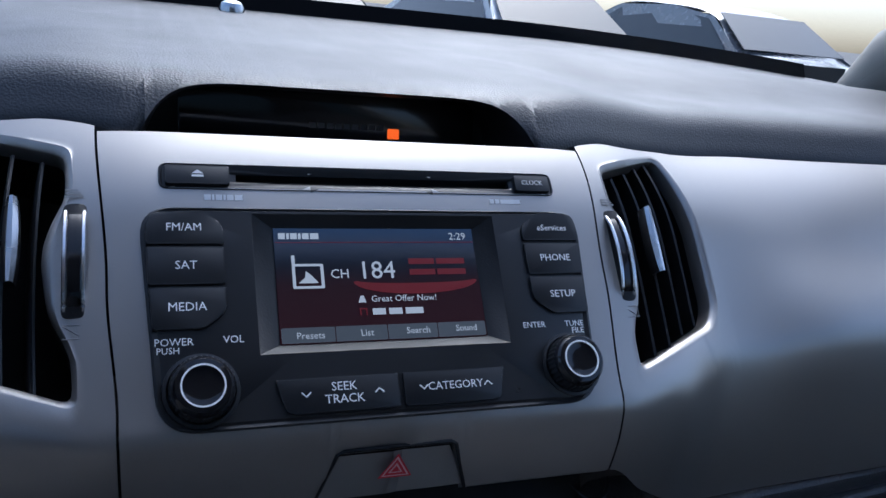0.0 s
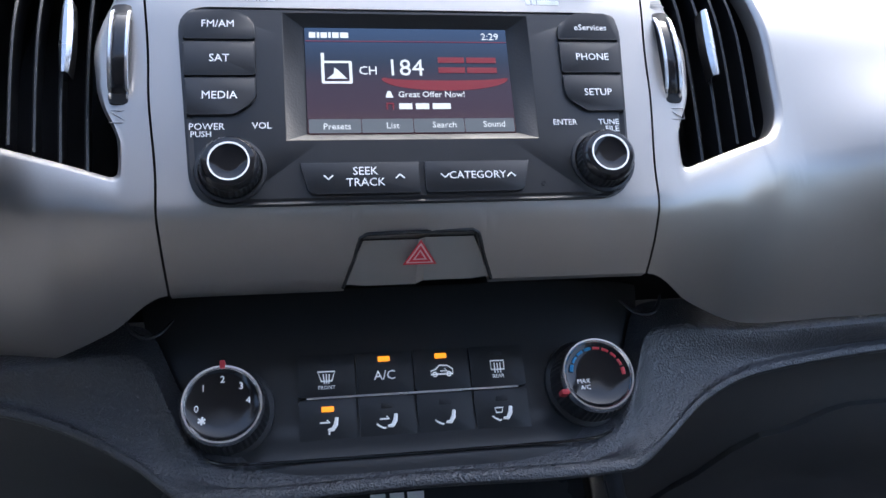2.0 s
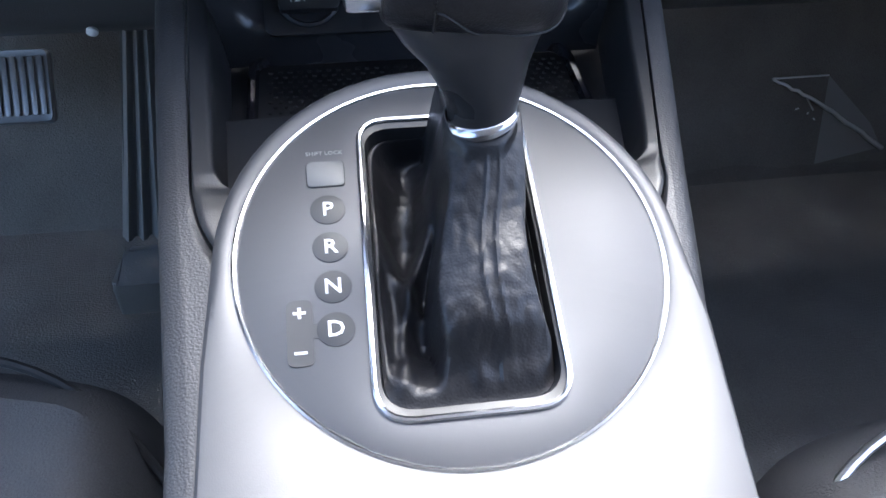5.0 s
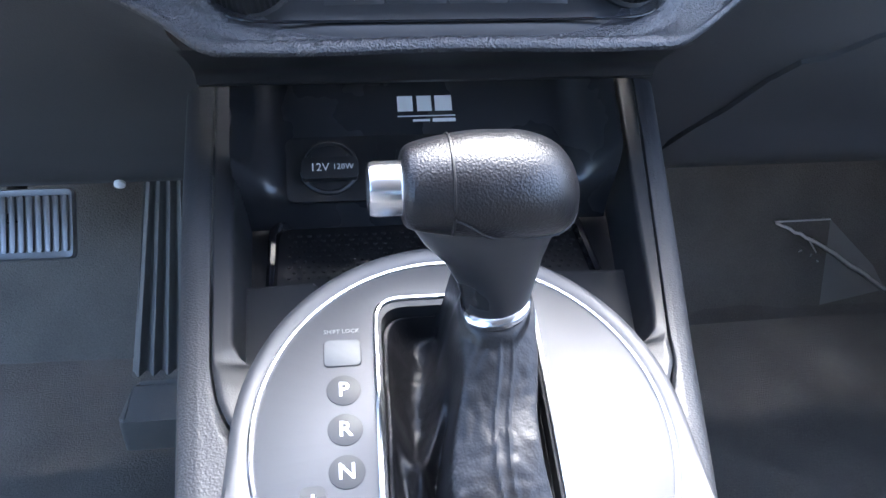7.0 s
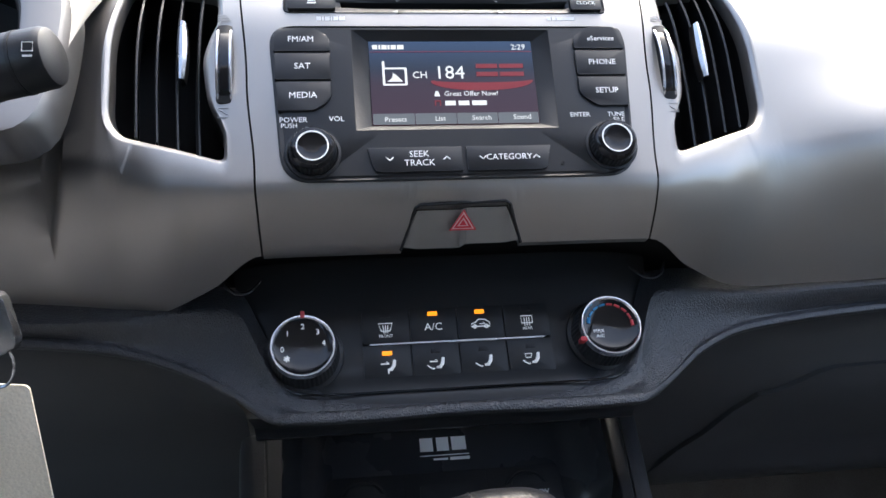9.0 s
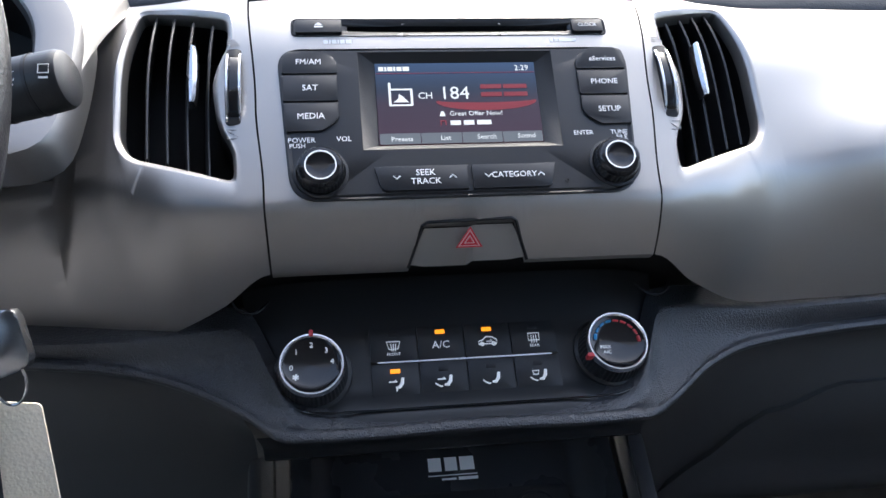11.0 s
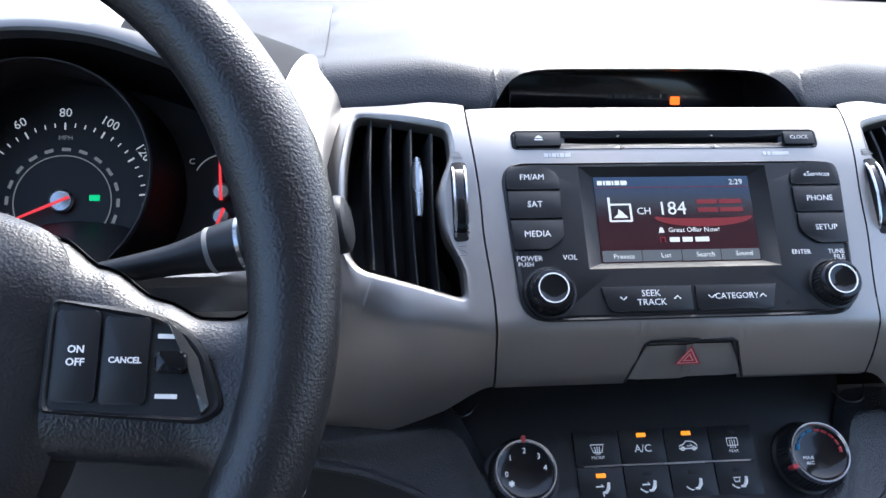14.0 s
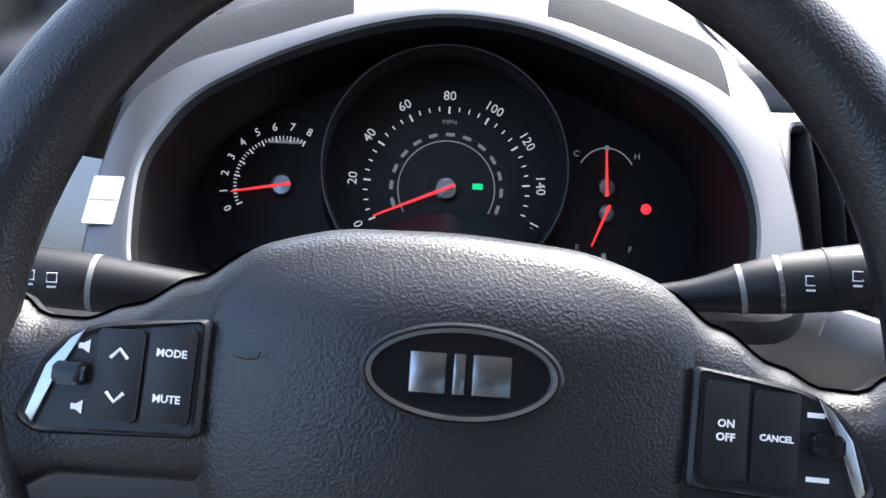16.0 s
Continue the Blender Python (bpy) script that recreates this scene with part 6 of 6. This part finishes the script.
def acc_face(i, j):
    t = j
    w = 0.017 + 0.010 * (1 - t)
    x = -0.228 + 0.026 * t + (i - 0.5) * 2 * w
    return (x, 0.165 + 0.060 * t + 0.004 * math.cos(6.28 * i * 4), 0.395 + 0.185 * t)


part("plate", sheet(acc_face, 32, 16, 0.008), PEDAL, acc, "ribbed black plate")
part("foot", prism(rounded([(-0.262, 0.115), (-0.190, 0.115), (-0.190, 0.165), (-0.254, 0.165)], 0.005), 0.345, 0.385, 0.006), PEDAL, acc, "hinged foot of the pedal")
film = thing("plastic_film", "crumpled clear plastic film on the passenger's floor", "plastic film", at=(0.5, 0.2, 0.31))
part("sheet", sheet(lambda i, j: (0.16 + 0.60 * i, -0.45 + 0.85 * j, 0.318 + 0.010 * noise.noise((i * 9, j * 12, 0)) + 0.005 * noise.noise((i * 23, j * 29, 4))), 60, 80), FILM, film, "clear creased sheet")
# near-mirror tubes put the highlights along the film's folds into shape
SHEEN = clear_material("film_highlight", 0.3, (0.9, 0.9, 0.9), 0.9)
part("crease", tube([spline([(0.4599, 0.3285, 0.4174), (0.5200, 0.3126, 0.3908), (0.6100, 0.2887, 0.3359)], k / 20) + Vector((0, -0.002, 0.003 * noise.noise((k * 0.9, 3, 1)))) for k in range(21)], [0.0016 + 0.0016 * k / 20 for k in range(21)], 6), SHEEN, film, "film crease with its highlight made as a glossy tube")
part("crease", tube([(0.4599, 0.3285, 0.4174), (0.5304, 0.3287, 0.4178)], 0.0012, 6), SHEEN, film, "film crease with its highlight made as a glossy tube")
FL = bmesh.new()
FL.faces.new([FL.verts.new(q) for q in ((0.5304, 0.3287, 0.4178), (0.5912, 0.3023, 0.3638), (0.6100, 0.2887, 0.3359), (0.5248, 0.2818, 0.3219))])
part("flap", FL, clear_material("hazy_film", 0.35, (0.85, 0.85, 0.85), 0.3), film, "hazy folded corner")
for k in range(9):
    rnd = random.Random(40 + k)
    a = Vector((0.4599, 0.3285, 0.4174)).lerp(Vector((0.6100, 0.2887, 0.3359)), rnd.random()) + Vector((0, 0, -0.03 * rnd.random()))
    part("crease", tube([a, a + Vector((rnd.uniform(-0.02, 0.03), 0.006, rnd.uniform(-0.03, 0.02)))], 0.0011, 5), SHEEN, film, "fine glossy tube as a glint on the film")
bolt = solo("trim_clip", lathe([(0.004, 0), (0.004, 0.002), (0.002, 0.003), (0, 0.0033)], 16, plane_frame((-0.204, 0.098, 0.654), -20)), WHITE, "small white trim clip under the dash", "clip")


def seat(x, label):
    st = thing("bucket_seat", label, "seat", "front seats", at=(x, -0.6, 0.3))

    def front(c):
        return (-0.035 if x < 0 else -0.145) - 0.10 * abs(c) ** 3.5

    def cushion(i, j):
        c = math.cos(math.pi * i)
        e = (1 - abs(c) ** 6) ** 0.5
        rise = smoothstep(0, 0.10, j)
        bol = 0.03 * math.exp(-((abs(c) - 0.8) / 0.16) ** 2) * rise
        return (x - 0.25 * c, front(c) - 0.76 * j + 0.03 * math.sin(math.pi * rise) * e, 0.40 + 0.155 * rise * e + bol)
    part("cushion", sheet(cushion, 60, 40), FABRIC, st, "dark fabric cushion")
    # rubber piping for the driver; the passenger's tube is a film edge's highlight
    part("piping", tube([(x - 0.232 * math.cos(a), front(math.cos(a)) - 0.045, 0.552 - 0.02 * abs(math.cos(a)) ** 4) for a in [math.pi * (0.05 + 0.9 * i / 40) for i in range(41)]], 0.003, 8), RUBBER if x < 0 else SHEEN, st, "edge tube: driver's piping, passenger's film highlight")
    part("backrest", sheet(lambda i, j: (x - 0.25 * math.cos(math.pi * i), -0.92 - 0.25 * j + 0.06 * math.sin(math.pi * i), 0.55 + 0.65 * j), 24, 12, 0.05), FABRIC, st)
    part("headrest", tube([(x - 0.11, -1.19, 1.30), (x + 0.11, -1.19, 1.30)], 0.08, 16, False, 1.2), FABRIC, st)


seat(-0.385, "dark fabric driver's seat")
seat(0.385, "dark fabric passenger's seat")

# ---------------------------------------------------------------- shell of the car
GLASS_TOP_Y, GLASS_TOP_Z = -0.36, 1.55
shell = thing("car_cabin", "car cabin with light headliner, pillars and doors", "car body", kind="structure")


def windscreen(i, j):
    x = (-0.66 + 1.32 * i) * (1 - 0.10 * j)
    bow = 0.10 * (2 * i - 1) ** 2
    return (x, 0.515 - bow * 1.1 + (GLASS_TOP_Y - 0.515 + bow * 0.4) * j, 1.120 - 0.03 * (2 * i - 1) ** 2 + (GLASS_TOP_Z - 1.12) * j + 0.02 * math.sin(math.pi * j))


pane = solo("windscreen", sheet(windscreen, 16, 8), PANE, "curved clear windscreen", "windscreen", kind="structure")
pane.visible_shadow = False
for s in (-1, 1):
    part("pillar", tube([(s * 0.74, 0.46, 1.04), (s * 0.70, 0.36, 1.13), (s * 0.66, -0.02, 1.34), (s * 0.60, -0.38, 1.55)], [0.05, 0.045, 0.04, 0.04], 14), BEIGE, shell, "windscreen pillar")
    part("pillar", tube([(s * 0.74, -1.04, 0.9), (s * 0.66, -1.12, 1.5)], 0.06, 14), BEIGE, shell, "middle pillar")
    if s > 0:
        part("door", sheet(lambda i, j, s=s: (s * (0.74 + 0.02 * math.sin(math.pi * j)), 0.5 - 2.4 * i, 0.28 + 0.66 * j), 12, 12, 0.03), DOORTRIM, shell, "closed passenger side")
    else:
        part("open_door", sheet(lambda i, j: (-0.78 - 0.98 * i, 0.44 - 0.34 * i - 0.02 * math.sin(math.pi * j), 0.36 + 0.60 * j), 12, 12, 0.05), DOORTRIM, shell, "beige inside of the open driver's door")
        part("sill", sheet(lambda i, j, s=s: (s * 0.74, 0.5 - 2.4 * i, 0.24 + 0.09 * j), 12, 4, 0.05), BEIGE, shell, "door sill of the open driver's door")
    part("roof_rail", tube([(s * 0.60, -0.36, 1.55), (s * 0.62, -1.0, 1.57), (s * 0.6, -1.9, 1.5)], 0.045, 12), HEADLINER, shell)
part("roof", sheet(lambda i, j: (-0.62 + 1.24 * i, -0.36 - 1.55 * j, 1.56 + 0.05 * math.sin(math.pi * i)), 10, 10, 0.03), HEADLINER, shell, "light headliner")
part("rear_wall", sheet(lambda i, j: (-0.75 + 1.5 * i, -1.9, 0.28 + 0.85 * j), 6, 6, 0.03), FABRIC, shell, "back of the cabin")
# rear panes are out of view, added to cut light from behind
part("rear_window", sheet(lambda i, j: (-0.74 + 1.48 * i, -1.9 + 0.06 * j, 1.13 + 0.43 * j), 4, 4, 0.005), PRIVACY, shell, "unseen rear window, tinted to dim light from behind")
for s in (-1, 1):
    part("rear_side_window", sheet(lambda i, j, s=s: (s * (0.745 - 0.12 * j), -1.0 - 0.9 * i, 0.88 + 0.66 * j), 4, 4, 0.005), PRIVACY, shell, "unseen rear side window, tinted to dim light from behind")
part("bulkhead", sheet(lambda i, j: (-0.76 + 1.52 * i, 0.53, 0.28 + 0.84 * j), 6, 6, 0.03), DEEP, shell)
for s in (-1, 1):
    part("dash_end", sheet(lambda i, j, s=s: (s * 0.735, 0.52 - 0.5 * i, 0.6 + 0.5 * j), 4, 4, 0.02), BLACK, shell)

# ---------------------------------------------------------------- outside: lot with parked cars
SLOPE = Matrix.Rotation(radians(2.5), 4, "X")
ground = bmesh.new()
for q in ((-300, -300), (300, -300), (300, 300), (-300, 300)):
    ground.verts.new((q[0], q[1], -0.02))
ground.faces.new(ground.verts)
solo("ground", move(ground, SLOPE), ASPHALT, "wide worn grey asphalt parking lot", "ground", kind="structure")


def parked_car(at, heading, paint, label):
    c = thing("parked_car", label, "car", "parked cars", at=at)
    m = SLOPE @ Matrix.Translation(at) @ Matrix.Rotation(radians(heading), 4, "Z")
    hw = 0.88
    prof = [(-2.2, 0.35), (-2.25, 0.7), (-2.1, 0.88), (-1.2, 0.98), (-0.55, 1.38), (0.2, 1.48), (1.2, 1.45), (1.9, 1.1), (2.2, 1.0), (2.25, 0.5), (2.2, 0.3)]

    def body(i, j):
        q = spline(prof, i)
        s = 2 * j - 1
        tuck = 0.22 * smoothstep(0.9, 1.45, q.y)
        z = q.y - 0.05 * abs(s) ** 4 * (1 if q.y > 0.6 else 0)
        return m @ Vector((s * (hw - tuck), q.x, z))
    part("body", sheet(body, 60, 16), paint, c, "painted body")
    for s in (-1, 1):
        side = [(-2.2, 0.3), (-2.25, 0.7), (-2.1, 0.86), (-1.2, 0.95), (-0.55, 1.33), (0.2, 1.43), (1.2, 1.40), (1.9, 1.06), (2.2, 0.96), (2.2, 0.3)]
        bm = bmesh.new()
        bm.faces.new([bm.verts.new(m @ Vector((s * (hw - 0.02 - 0.2 * smoothstep(0.9, 1.45, z)), y, z))) for y, z in side])
        part("body_side", bm, paint, c)
        bm = bmesh.new()
        bm.faces.new([bm.verts.new(m @ Vector((s * (hw - 0.01 - 0.2 * smoothstep(0.9, 1.45, z)), y, z))) for y, z in ((-1.0, 0.98), (-0.5, 1.30), (0.2, 1.38), (1.15, 1.36), (1.7, 1.02))])
        part("side_window", bm, CARGLASS, c)
        for y in (-1.4, 1.4):
            part("wheel", lathe([(0.0, 0), (0.18, 0), (0.2, 0.02), (0.32, 0.02), (0.33, 0.1), (0.33, 0.2), (0, 0.2)], 28, m @ Matrix.Translation((s * (hw - 0.1), y, 0.33)) @ Matrix.Rotation(radians(90 * s), 4, "Y")), RUBBER, c)
        part("headlight", tube([m @ Vector((s * 0.5, -2.2, 0.70)), m @ Vector((s * 0.8, -2.08, 0.76))], 0.07, 12), SATIN, c)
    part("windscreen", sheet(lambda i, j: m @ Vector(((2 * i - 1) * (0.76 - 0.12 * j), -1.16 + 0.57 * j, 1.0 + 0.36 * j + 0.012)), 8, 6, 0.01), CARGLASS, c, "dark windscreen")
    part("price_sticker", prism([(-0.1, 0), (0.1, 0), (0.1, 0.09), (-0.1, 0.09)], 0, 0.004, 0, m @ Matrix.Translation((0.25, -0.86, 1.2)) @ Matrix.Rotation(radians(33), 4, "X")), WHITE, c)


parked_car((1.0, 8.2, 0), 8, PAINT_G, "grey hatchback parked in the lot")
parked_car((4.0, 8.6, 0), 5, PAINT_W, "white car parked in the lot")
parked_car((6.6, 8.2, 0), 5, PAINT_G, "grey car parked in the lot")
parked_car((-2.2, 8.6, 0), 5, PAINT_W, "white hatchback parked in the lot")
parked_car((-5.2, 8.6, 0), 5, PAINT_B, "blue car parked in the lot")
